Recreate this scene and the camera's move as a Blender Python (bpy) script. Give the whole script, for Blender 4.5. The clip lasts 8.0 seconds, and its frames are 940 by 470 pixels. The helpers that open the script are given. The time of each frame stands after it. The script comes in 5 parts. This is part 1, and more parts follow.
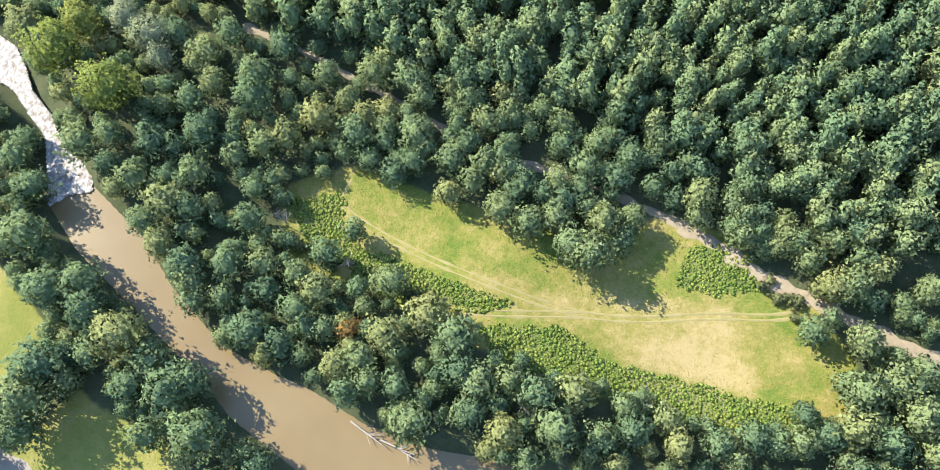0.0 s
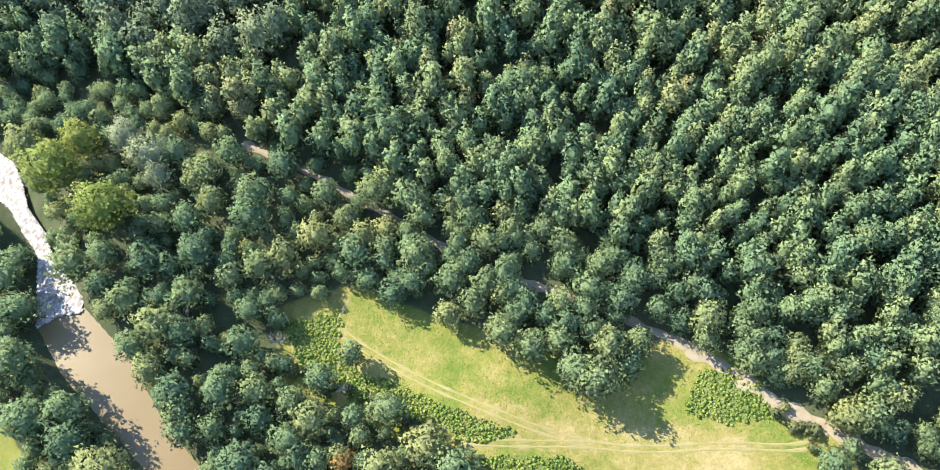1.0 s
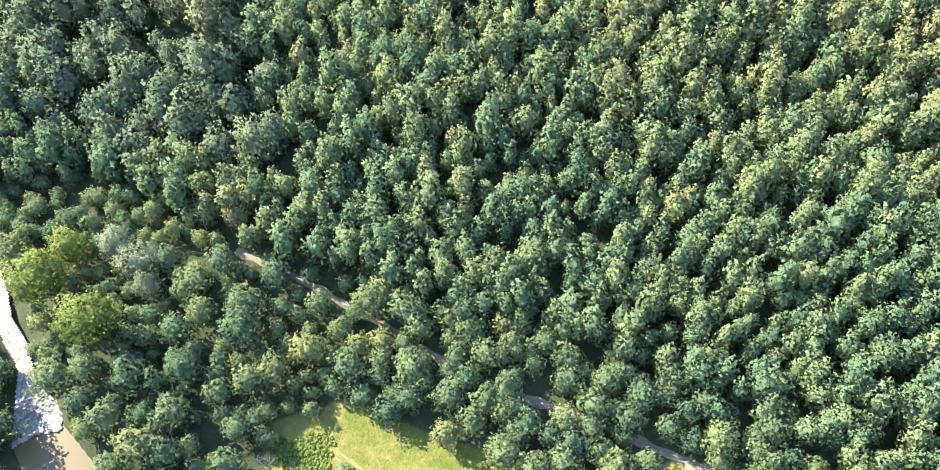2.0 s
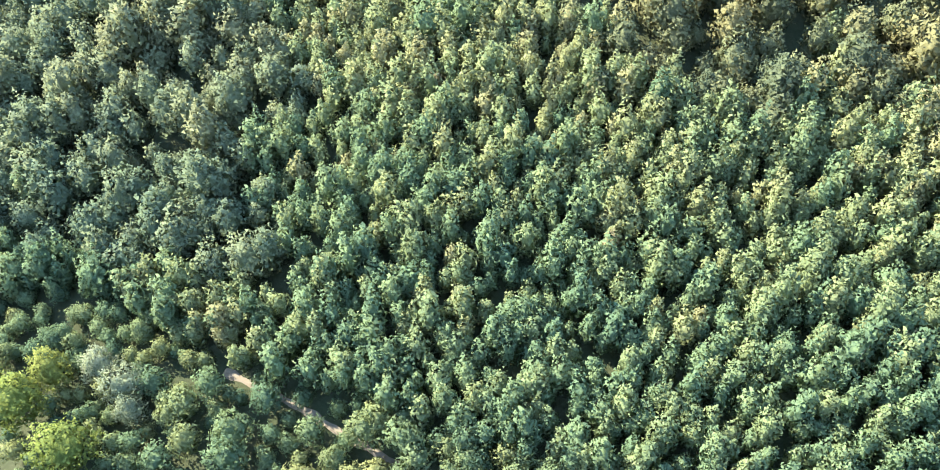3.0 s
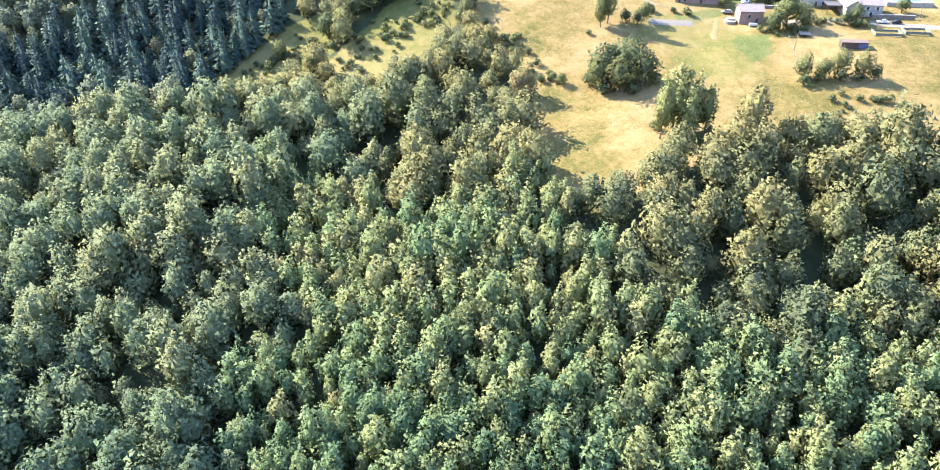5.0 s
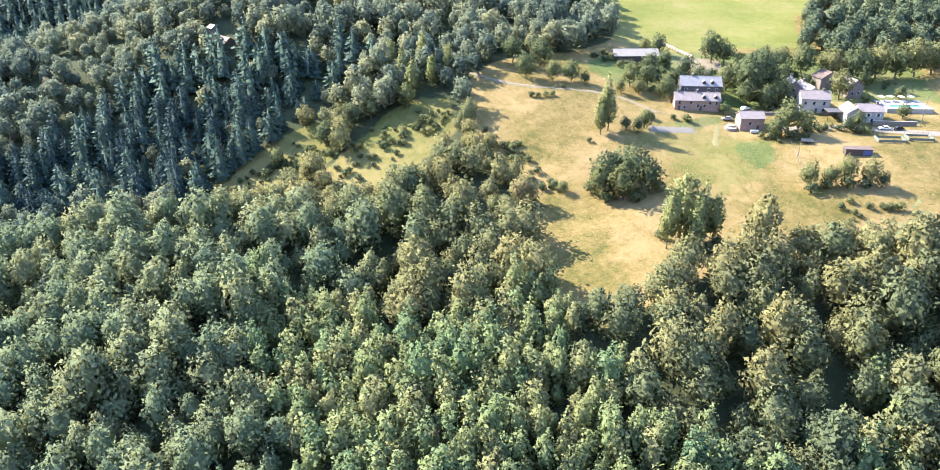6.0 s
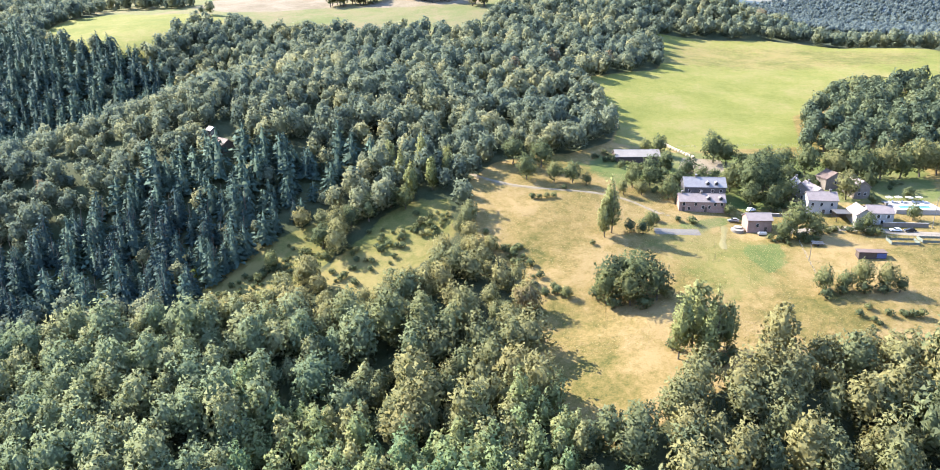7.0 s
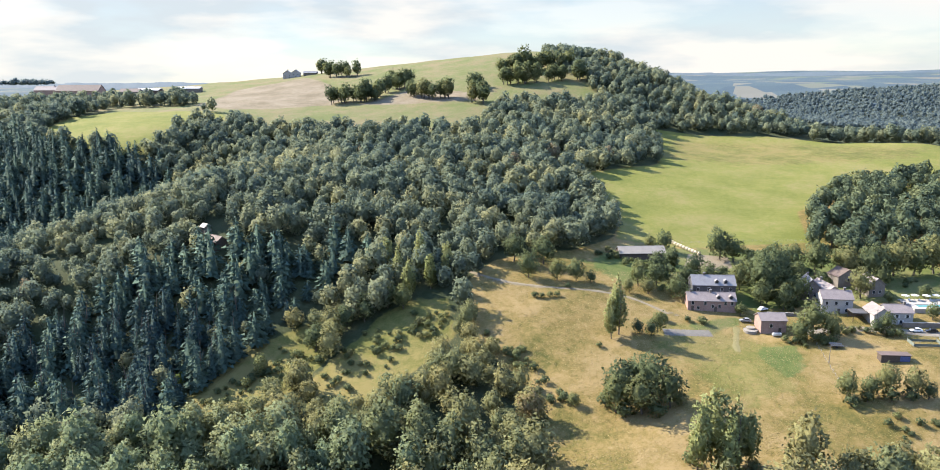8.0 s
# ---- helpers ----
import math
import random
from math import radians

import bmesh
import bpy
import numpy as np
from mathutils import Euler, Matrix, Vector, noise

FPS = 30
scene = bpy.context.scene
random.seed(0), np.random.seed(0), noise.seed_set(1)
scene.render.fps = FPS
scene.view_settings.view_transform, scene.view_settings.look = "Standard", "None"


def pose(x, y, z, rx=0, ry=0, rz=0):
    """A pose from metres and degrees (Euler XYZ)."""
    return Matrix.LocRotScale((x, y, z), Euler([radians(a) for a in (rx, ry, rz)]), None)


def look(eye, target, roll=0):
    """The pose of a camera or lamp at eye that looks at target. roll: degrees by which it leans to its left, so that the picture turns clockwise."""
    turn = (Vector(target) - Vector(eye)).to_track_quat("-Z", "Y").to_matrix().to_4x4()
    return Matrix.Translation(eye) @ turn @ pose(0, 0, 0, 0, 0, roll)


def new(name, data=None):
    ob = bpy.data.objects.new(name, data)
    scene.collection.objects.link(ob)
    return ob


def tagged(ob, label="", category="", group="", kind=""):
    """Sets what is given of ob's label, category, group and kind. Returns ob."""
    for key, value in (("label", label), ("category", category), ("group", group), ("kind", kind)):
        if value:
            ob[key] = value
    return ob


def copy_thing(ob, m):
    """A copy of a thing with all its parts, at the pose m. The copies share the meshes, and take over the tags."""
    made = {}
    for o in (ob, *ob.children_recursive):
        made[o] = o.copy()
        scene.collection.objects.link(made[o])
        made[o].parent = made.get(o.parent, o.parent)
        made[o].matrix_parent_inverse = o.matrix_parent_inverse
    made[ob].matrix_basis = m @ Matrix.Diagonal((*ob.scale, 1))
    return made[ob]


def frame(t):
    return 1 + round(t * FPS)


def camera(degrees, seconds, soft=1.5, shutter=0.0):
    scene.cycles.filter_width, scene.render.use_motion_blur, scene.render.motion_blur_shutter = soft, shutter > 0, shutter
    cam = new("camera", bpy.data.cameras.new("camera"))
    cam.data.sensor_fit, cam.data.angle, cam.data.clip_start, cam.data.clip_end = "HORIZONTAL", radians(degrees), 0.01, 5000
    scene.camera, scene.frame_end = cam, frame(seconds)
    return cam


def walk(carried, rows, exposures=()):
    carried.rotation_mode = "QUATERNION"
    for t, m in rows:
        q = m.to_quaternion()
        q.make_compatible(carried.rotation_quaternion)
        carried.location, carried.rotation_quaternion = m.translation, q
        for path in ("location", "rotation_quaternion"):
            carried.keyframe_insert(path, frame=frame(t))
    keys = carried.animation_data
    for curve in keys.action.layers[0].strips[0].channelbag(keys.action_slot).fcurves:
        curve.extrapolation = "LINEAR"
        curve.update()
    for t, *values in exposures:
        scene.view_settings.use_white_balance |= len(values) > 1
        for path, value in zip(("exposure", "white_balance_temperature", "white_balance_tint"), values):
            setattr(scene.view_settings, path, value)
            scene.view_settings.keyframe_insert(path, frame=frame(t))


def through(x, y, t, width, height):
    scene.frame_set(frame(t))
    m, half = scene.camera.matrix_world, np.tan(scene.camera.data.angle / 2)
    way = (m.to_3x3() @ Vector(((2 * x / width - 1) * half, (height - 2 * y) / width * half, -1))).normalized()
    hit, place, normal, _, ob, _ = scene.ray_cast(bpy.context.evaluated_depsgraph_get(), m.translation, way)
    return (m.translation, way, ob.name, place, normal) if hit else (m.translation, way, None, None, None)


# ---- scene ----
cam = camera(64.8, 8.0, soft=0.9)
# A level, straight flight up the valley side while the camera tilts up: seconds, eye, target, roll.
PATH = [
    (0, (5.05, -6.44, 183.77), (4.62, 1.69, 165.50), 0.1),
    (0.5, (4.66, -0.64, 183.77), (4.18, 8.37, 165.92), 0.1),
    (1, (4.28, 5.16, 183.77), (3.75, 15.26, 166.52), -0.1),
    (1.5, (3.89, 10.95, 183.77), (3.32, 22.09, 167.17), 0.0),
    (1.7, (3.74, 13.27, 183.77), (3.18, 24.65, 167.33), 0.0),
    (3, (2.73, 28.35, 183.77), (2.10, 41.91, 169.08), 0.1),
    (3.5, (2.35, 34.14, 183.77), (1.69, 48.56, 169.92), 0.1),
    (4, (1.96, 39.94, 183.77), (1.27, 55.17, 170.82), 0.1),
    (4.5, (1.58, 45.74, 183.77), (0.87, 61.73, 171.77), 0.1),
    (4.7, (1.42, 48.05, 183.77), (0.69, 64.31, 172.15), 0.1),
    (5.8, (0.58, 60.80, 183.77), (-0.20, 78.50, 174.49), 0.0),
    (6, (0.42, 63.12, 183.77), (-0.37, 81.06, 174.95), -0.1),
    (6.5, (0.04, 68.92, 183.77), (-0.77, 87.37, 176.10), -0.1),
    (7, (-0.35, 74.71, 183.77), (-1.16, 93.61, 177.26), -0.2),
    (7.5, (-0.73, 80.51, 183.77), (-1.55, 99.77, 178.43), -0.3),
    (8, (-1.12, 86.30, 183.77), (-1.93, 105.85, 179.63), -0.3),
]
EXPOSURES = [(0.0, 2.05, 6450, 10), (1.5, 2.32, 6380, 10), (3.5, 2.6, 6300, 11), (4.7, 2.57, 6220, 14), (6.5, 2.28, 6220, 14), (7.5, 2.05, 6350, 13), (8.0, 1.7, 6420, 12)]
walk(cam, [(t, look(eye, target, roll)) for t, eye, target, roll in PATH], EXPOSURES)

# ---- daylight ----
SUN_ELEVATION, SUN_TURN = radians(38), radians(-65)
world = bpy.data.worlds.new("daylight")
scene.world = world
world.use_nodes = True
wn, wl = world.node_tree.nodes, world.node_tree.links
wn.clear()
sky = wn.new("ShaderNodeTexSky")
sky.sky_type, sky.sun_disc, sky.sun_elevation, sky.sun_rotation = "NISHITA", False, SUN_ELEVATION, SUN_TURN
sky.air_density, sky.dust_density, sky.ozone_density = 1.0, 0.0, 3.0
sky_gain = wn.new("ShaderNodeVectorMath")
sky_gain.operation = "SCALE"
sky_gain.inputs["Scale"].default_value = 0.05
wl.new(sky.outputs[0], sky_gain.inputs[0])
where = wn.new("ShaderNodeTexCoord")
flat = wn.new("ShaderNodeMapping")
flat.inputs["Scale"].default_value = (1.6, 1.6, 7.0)
flat.inputs["Location"].default_value = (0.35, 0.1, 0.2)
wl.new(where.outputs["Generated"], flat.inputs["Vector"])
cloud = wn.new("ShaderNodeTexNoise")
cloud.inputs["Scale"].default_value, cloud.inputs["Detail"].default_value, cloud.inputs["Roughness"].default_value = 1.7, 5.0, 0.5
wl.new(flat.outputs[0], cloud.inputs["Vector"])
cover = wn.new("ShaderNodeValToRGB")
cover.color_ramp.elements[0].position, cover.color_ramp.elements[1].position = 0.42, 0.56
wl.new(cloud.outputs["Fac"], cover.inputs[0])
clouds = wn.new("ShaderNodeMix")
clouds.data_type = "RGBA"
# Cream cloud along the horizon, a thin blue veil overhead.
up = wn.new("ShaderNodeSeparateXYZ")
wl.new(where.outputs["Generated"], up.inputs[0])
breaks = wn.new("ShaderNodeMapRange")
breaks.inputs["From Min"].default_value, breaks.inputs["From Max"].default_value = 0.12, 0.34
breaks.inputs["To Min"].default_value, breaks.inputs["To Max"].default_value = 0.0, 1.0
wl.new(up.outputs["Z"], breaks.inputs["Value"])
share = wn.new("ShaderNodeMath")
share.operation = "MULTIPLY_ADD"
wl.new(cover.outputs[0], share.inputs[0])
share.inputs[1].default_value, share.inputs[2].default_value = 0.32, 0.62
wl.new(share.outputs[0], clouds.inputs[0])
veil = wn.new("ShaderNodeMix")
veil.data_type = "RGBA"
wl.new(breaks.outputs[0], veil.inputs[0])
veil.inputs[7].default_value = (0.22, 0.36, 0.68, 1)
bank = wn.new("ShaderNodeTexNoise")
bank.inputs["Scale"].default_value, bank.inputs["Detail"].default_value = 3.0, 5.0
wl.new(flat.outputs[0], bank.inputs["Vector"])
shades = wn.new("ShaderNodeValToRGB")
shades.color_ramp.elements[0].position, shades.color_ramp.elements[1].position = 0.42, 0.56
shades.color_ramp.elements[0].color, shades.color_ramp.elements[1].color = (0.222, 0.245, 0.255, 1), (0.315, 0.305, 0.284, 1)
wl.new(bank.outputs["Fac"], shades.inputs[0])
wl.new(shades.outputs[0], veil.inputs[6])
wl.new(veil.outputs[2], clouds.inputs[7])
wl.new(sky_gain.outputs[0], clouds.inputs[6])
back = wn.new("ShaderNodeBackground")
back.inputs["Strength"].default_value = 1.0
wl.new(clouds.outputs[2], back.inputs[0])
wout = wn.new("ShaderNodeOutputWorld")
wl.new(back.outputs[0], wout.inputs[0])

sun = new("sun", bpy.data.lights.new("sun", "SUN"))
sun.data.energy, sun.data.angle, sun.data.color = 5.0, radians(0.6), (1.0, 0.925, 0.79)
towards_sun = Vector((math.sin(SUN_TURN) * math.cos(SUN_ELEVATION), math.cos(SUN_TURN) * math.cos(SUN_ELEVATION), math.sin(SUN_ELEVATION)))
sun.matrix_world = look(towards_sun * 400, (0, 0, 0))

# ---- materials ----
def material(name):
    m = bpy.data.materials.new(name)
    m.use_nodes = True
    n = m.node_tree.nodes
    return m, n, m.node_tree.links, n["Principled BSDF"]


def noise_node(n, l, scale, detail=4.0, rough=0.55, stretch=None, generated=False):
    where = n.new("ShaderNodeTexCoord") if generated else n.new("ShaderNodeNewGeometry")
    out = where.outputs["Object"] if generated else where.outputs["Position"]
    if stretch:
        warp = n.new("ShaderNodeMapping")
        warp.inputs["Scale"].default_value = stretch
        l.new(out, warp.inputs["Vector"])
        out = warp.outputs[0]
    tex = n.new("ShaderNodeTexNoise")
    tex.inputs["Scale"].default_value, tex.inputs["Detail"].default_value, tex.inputs["Roughness"].default_value = scale, detail, rough
    l.new(out, tex.inputs["Vector"])
    return tex.outputs["Fac"]


def ramp_node(n, l, fac, stops):
    r = n.new("ShaderNodeValToRGB")
    e = r.color_ramp.elements
    while len(e) < len(stops):
        e.new(0.5)
    for k, (p, c) in enumerate(stops):
        e[k].position, e[k].color = p, (*c, 1)
    l.new(fac, r.inputs[0])
    return r.outputs[0]


def mix_node(n, l, fac, a, b, blend="MIX"):
    m = n.new("ShaderNodeMix")
    m.data_type, m.blend_type = "RGBA", blend
    for sock, v in ((m.inputs[0], fac), (m.inputs[6], a), (m.inputs[7], b)):
        if isinstance(v, (int, float)):
            sock.default_value = v
        elif isinstance(v, tuple):
            sock.default_value = (*v, 1)
        else:
            l.new(v, sock)
    return m.outputs[2]


def maths(n, l, op, a, b=0.0):
    m = n.new("ShaderNodeMath")
    m.operation = op
    for sock, v in ((m.inputs[0], a), (m.inputs[1], b)):
        if isinstance(v, (int, float)):
            sock.default_value = v
        else:
            l.new(v, sock)
    return m.outputs[0]


def bump_node(n, l, height, strength, distance, bsdf):
    b = n.new("ShaderNodeBump")
    b.inputs["Strength"].default_value, b.inputs["Distance"].default_value = strength, distance
    l.new(height, b.inputs["Height"])
    l.new(b.outputs[0], bsdf.inputs["Normal"])


def plain(name, dark, light, scale=1.5, rough=0.8, metal=0.0, bump=0.02, stretch=None):
    """A surface that wanders between two tones at two scales, with fine relief."""
    m, n, l, p = material(name)
    fine, broad = noise_node(n, l, scale * 6, 5, 0.6, stretch), noise_node(n, l, scale, 3, 0.5)
    both = maths(n, l, "ADD", maths(n, l, "MULTIPLY", fine, 0.5), maths(n, l, "MULTIPLY", broad, 0.5))
    l.new(ramp_node(n, l, both, [(0.3, dark), (0.7, light)]), p.inputs["Base Color"])
    p.inputs["Roughness"].default_value, p.inputs["Metallic"].default_value = rough, metal
    if bump:
        bump_node(n, l, fine, 0.5, bump, p)
    return m


def leaves(name, stops, single, through=0.46):
    """Foliage: one tone a tree, a little of it a leaf clump; some light passes through."""
    m, n, l, p = material(name)
    if single:
        tone = n.new("ShaderNodeObjectInfo").outputs["Random"]
    else:
        a = n.new("ShaderNodeAttribute")
        a.attribute_name = "tone"
        tone = a.outputs["Fac"]
    island = n.new("ShaderNodeNewGeometry").outputs["Random Per Island"]
    tree = ramp_node(n, l, tone, stops)
    clump = ramp_node(n, l, island, [(0.0, (0.8, 0.81, 0.83)), (0.55, (1.0, 1.0, 0.99)), (1.0, (1.17, 1.16, 1.12))])
    speck = ramp_node(n, l, noise_node(n, l, 3.2, 2, 0.6), [(0.32, (0.8, 0.81, 0.83)), (0.5, (1.0, 1.0, 1.0)), (0.68, (1.18, 1.18, 1.15))])
    colour = mix_node(n, l, 1.0, mix_node(n, l, 1.0, tree, clump, "MULTIPLY"), speck, "MULTIPLY")
    l.new(colour, p.inputs["Base Color"])
    p.inputs["Roughness"].default_value = 0.75
    p.inputs["Specular IOR Level"].default_value = 0.05
    t = n.new("ShaderNodeBsdfTranslucent")
    l.new(colour, t.inputs["Color"])
    mixed = n.new("ShaderNodeMixShader")
    mixed.inputs[0].default_value = through
    l.new(p.outputs[0], mixed.inputs[1])
    l.new(t.outputs[0], mixed.inputs[2])
    l.new(mixed.outputs[0], n["Material Output"].inputs["Surface"])
    return m


ROUND_TONES = [(0.0, (0.098, 0.154, 0.086)), (0.35, (0.132, 0.19, 0.096)), (0.7, (0.17, 0.216, 0.1)), (1.0, (0.22, 0.238, 0.098))]
SLOPE_TONES = [(0.0, (0.122, 0.188, 0.102)), (0.3, (0.158, 0.222, 0.11)), (0.6, (0.202, 0.245, 0.113)), (0.92, (0.246, 0.26, 0.118)), (1.0, (0.26, 0.228, 0.124))]
# Blue-green needles; part of the blue is distance haze put into the colour.
HAZED_NEEDLE_TONES = [(0.0, (0.033, 0.059, 0.058)), (0.5, (0.048, 0.081, 0.073)), (1.0, (0.074, 0.114, 0.085))]
FRESH_TONES = [(0.0, (0.17, 0.215, 0.056)), (0.6, (0.195, 0.235, 0.062)), (1.0, (0.22, 0.25, 0.07))]
SILVER_TONES = [(0.0, (0.132, 0.18, 0.108)), (0.5, (0.178, 0.216, 0.12)), (1.0, (0.232, 0.242, 0.124))]
PALE_TONES = [(0.0, (0.2, 0.24, 0.145)), (1.0, (0.235, 0.27, 0.165))]
leaf_round, leaf_round_many = leaves("broad_leaves", ROUND_TONES, True), leaves("broad_leaves_joined", ROUND_TONES, False)
UPPER_TONES = [(0.0, (0.116, 0.144, 0.081)), (0.35, (0.160, 0.178, 0.090)), (0.7, (0.206, 0.203, 0.096)), (0.95, (0.238, 0.221, 0.1)), (1.0, (0.225, 0.183, 0.097))]
# Hill woods: greens shifted towards blue, so their base colour carries the haze.
HAZED_HILL_TONES = [(0.0, (0.104, 0.136, 0.104)), (0.35, (0.146, 0.175, 0.12)), (0.7, (0.194, 0.212, 0.13)), (0.95, (0.24, 0.242, 0.134)), (1.0, (0.225, 0.19, 0.12))]
# Copse leaves: dark green, with backlit shade darkening the base colour further.
leaf_copse_shade = leaves("shade_darkened_leaves", [(0.0, (0.072, 0.096, 0.062)), (0.6, (0.104, 0.13, 0.074)), (1.0, (0.14, 0.158, 0.082))], True, 0.28)
GARDEN_TONES = [(0.0, (0.088, 0.112, 0.060)), (0.4, (0.118, 0.140, 0.068)), (0.75, (0.152, 0.168, 0.074)), (1.0, (0.195, 0.190, 0.085))]
leaf_garden, leaf_garden_many = leaves("garden_leaves", GARDEN_TONES, True), leaves("garden_leaves_joined", GARDEN_TONES, False)
leaf_hill_many = leaves("hazed_hill_leaves_joined", HAZED_HILL_TONES, False)
leaf_slope, leaf_slope_many = leaves("slope_leaves", [(0.0, SLOPE_TONES[0][1]), (0.5, SLOPE_TONES[1][1]), (1.0, SLOPE_TONES[2][1])], True), leaves("slope_leaves_joined", SLOPE_TONES, False)
needle, needle_many = leaves("hazed_needles", HAZED_NEEDLE_TONES, True, 0.1), leaves("hazed_needles_joined", HAZED_NEEDLE_TONES, False, 0.1)
leaf_silver_many = leaves("silvery_leaves_joined", SILVER_TONES, False)
leaf_poplar = leaves("poplar_leaves", [(0.0, (0.2, 0.225, 0.092)), (1.0, (0.265, 0.275, 0.12))], True)
leaf_upper_many = leaves("upper_slope_leaves_joined", UPPER_TONES, False)
bramble_leaf = leaves("bramble_leaves", [(0.2, (0.14, 0.205, 0.045)), (0.5, (0.175, 0.235, 0.052)), (0.8, (0.21, 0.25, 0.064))], False, 0.35)
grass_valley = leaves("meadow_grass", [(0.2, (0.135, 0.155, 0.032)), (0.5, (0.18, 0.168, 0.048)), (0.8, (0.225, 0.185, 0.075))], False, 0.35)
grass_dry = leaves("dry_grass", [(0.25, (0.19, 0.175, 0.07)), (0.5, (0.25, 0.205, 0.095)), (0.75, (0.28, 0.215, 0.115))], False, 0.35)
# Aerial haze painted into far foliage as a pale blue-green tone.
hazy_leaf = leaves("haze_tinted_leaves", [(0.0, (0.1, 0.135, 0.142)), (1.0, (0.132, 0.165, 0.158))], False, 0.5)
leaf_fresh = leaves("fresh_leaves", FRESH_TONES, True)
leaf_pale = leaves("pale_willow_leaves", PALE_TONES, True)
leaf_gold = leaves("browned_leaves", [(0.0, (0.22, 0.14, 0.05)), (1.0, (0.26, 0.17, 0.06))], True)
bark = plain("bark", (0.05, 0.04, 0.03), (0.13, 0.105, 0.08), 1.2, 0.9, 0, 0.03)
pale_wood = plain("bleached_wood", (0.13, 0.114, 0.096), (0.215, 0.198, 0.172), 2, 0.8)


def ground_material():
    m, n, l, p = material("ground")

    def mask(name, ragged=0.5):
        a = n.new("ShaderNodeAttribute")
        a.attribute_name = name
        edge = maths(n, l, "ADD", a.outputs["Fac"], maths(n, l, "MULTIPLY", maths(n, l, "SUBTRACT", noise_node(n, l, 0.22, 6, 0.65), 0.5), ragged))
        s = n.new("ShaderNodeMapRange")
        s.interpolation_type = "SMOOTHSTEP"
        s.inputs["From Min"].default_value, s.inputs["From Max"].default_value = 0.38, 0.62
        l.new(edge, s.inputs["Value"])
        return s.outputs[0]

    fine, tuft, mid, broad = noise_node(n, l, 1.6, 6, 0.7), noise_node(n, l, 0.5, 5, 0.65), noise_node(n, l, 0.16, 5, 0.6), noise_node(n, l, 0.035, 4, 0.5)
    speckle = maths(n, l, "ADD", maths(n, l, "MULTIPLY", fine, 0.45), maths(n, l, "MULTIPLY", tuft, 0.45))
    patches = maths(n, l, "ADD", speckle, maths(n, l, "ADD", maths(n, l, "MULTIPLY", mid, 0.45), maths(n, l, "SUBTRACT", maths(n, l, "MULTIPLY", broad, 0.75), 0.495)))
    floor = ramp_node(n, l, patches, [(0.4, (0.03, 0.04, 0.018)), (0.7, (0.055, 0.06, 0.03))])
    valley = ramp_node(n, l, patches, [(0.38, (0.058, 0.09, 0.015)), (0.49, (0.095, 0.110, 0.022)), (0.58, (0.13, 0.124, 0.032)), (0.7, (0.175, 0.146, 0.054))])
    hay = ramp_node(n, l, patches, [(0.36, (0.088, 0.1, 0.021)), (0.46, (0.124, 0.115, 0.03)), (0.55, (0.158, 0.134, 0.045)), (0.68, (0.21, 0.168, 0.076))])
    dry = ramp_node(n, l, patches, [(0.33, (0.064, 0.064, 0.018)), (0.44, (0.116, 0.094, 0.029)), (0.55, (0.166, 0.122, 0.045)), (0.68, (0.222, 0.16, 0.072))])
    lush = ramp_node(n, l, patches, [(0.38, (0.108, 0.118, 0.027)), (0.55, (0.138, 0.138, 0.036)), (0.72, (0.172, 0.152, 0.056))])
    far = ramp_node(n, l, patches, [(0.4, (0.10, 0.115, 0.04)), (0.55, (0.13, 0.125, 0.055)), (0.7, (0.16, 0.13, 0.07))])
    bare = ramp_node(n, l, patches, [(0.4, (0.13, 0.105, 0.065)), (0.7, (0.2, 0.165, 0.115))])
    green = ramp_node(n, l, patches, [(0.35, (0.055, 0.08, 0.022)), (0.55, (0.09, 0.105, 0.032)), (0.7, (0.125, 0.12, 0.05))])
    lawn = ramp_node(n, l, patches, [(0.36, (0.078, 0.085, 0.022)), (0.5, (0.115, 0.108, 0.032)), (0.66, (0.165, 0.135, 0.05))])
    colour = floor
    for name, c in (("dry", dry), ("valley", valley), ("hay", hay), ("lush", lush), ("hay_top", lawn), ("lawn", lawn), ("upland", far), ("green", green), ("bare", bare)):
        colour = mix_node(n, l, mask(name, 0.9 if name in ("hay", "hay_top", "green", "lawn") else 0.5), colour, c)
    # Fields, hedges and copses of the far plateau, a quilt a few hundred metres wide; blue haze is put into their
    # colours.
    fields = n.new("ShaderNodeTexVoronoi")
    fields.inputs["Scale"].default_value = 0.013
    l.new(n.new("ShaderNodeNewGeometry").outputs["Position"], fields.inputs["Vector"])
    split = n.new("ShaderNodeSeparateColor")
    l.new(fields.outputs["Color"], split.inputs[0])
    hazed_patchwork = ramp_node(n, l, split.outputs[0], [(0.0, (0.05, 0.072, 0.086)), (0.74, (0.062, 0.086, 0.094)), (0.77, (0.085, 0.105, 0.085)), (0.9, (0.1, 0.116, 0.09)), (0.93, (0.118, 0.118, 0.1)), (1.0, (0.14, 0.135, 0.115))])
    colour = mix_node(n, l, mask("country"), colour, hazed_patchwork)
    l.new(colour, p.inputs["Base Color"])
    p.inputs["Roughness"].default_value = 0.95
    p.inputs["Specular IOR Level"].default_value = 0.1
    bump_node(n, l, maths(n, l, "ADD", fine, mid), 0.7, 0.35, p)
    return m


ground_mat = ground_material()
dirt = plain("dirt_track", (0.122, 0.098, 0.06), (0.205, 0.17, 0.115), 0.5, 0.95, 0, 0.05)
trodden = plain("trodden_grass", (0.118, 0.106, 0.034), (0.178, 0.148, 0.06), 0.35, 0.95, 0, 0.05)
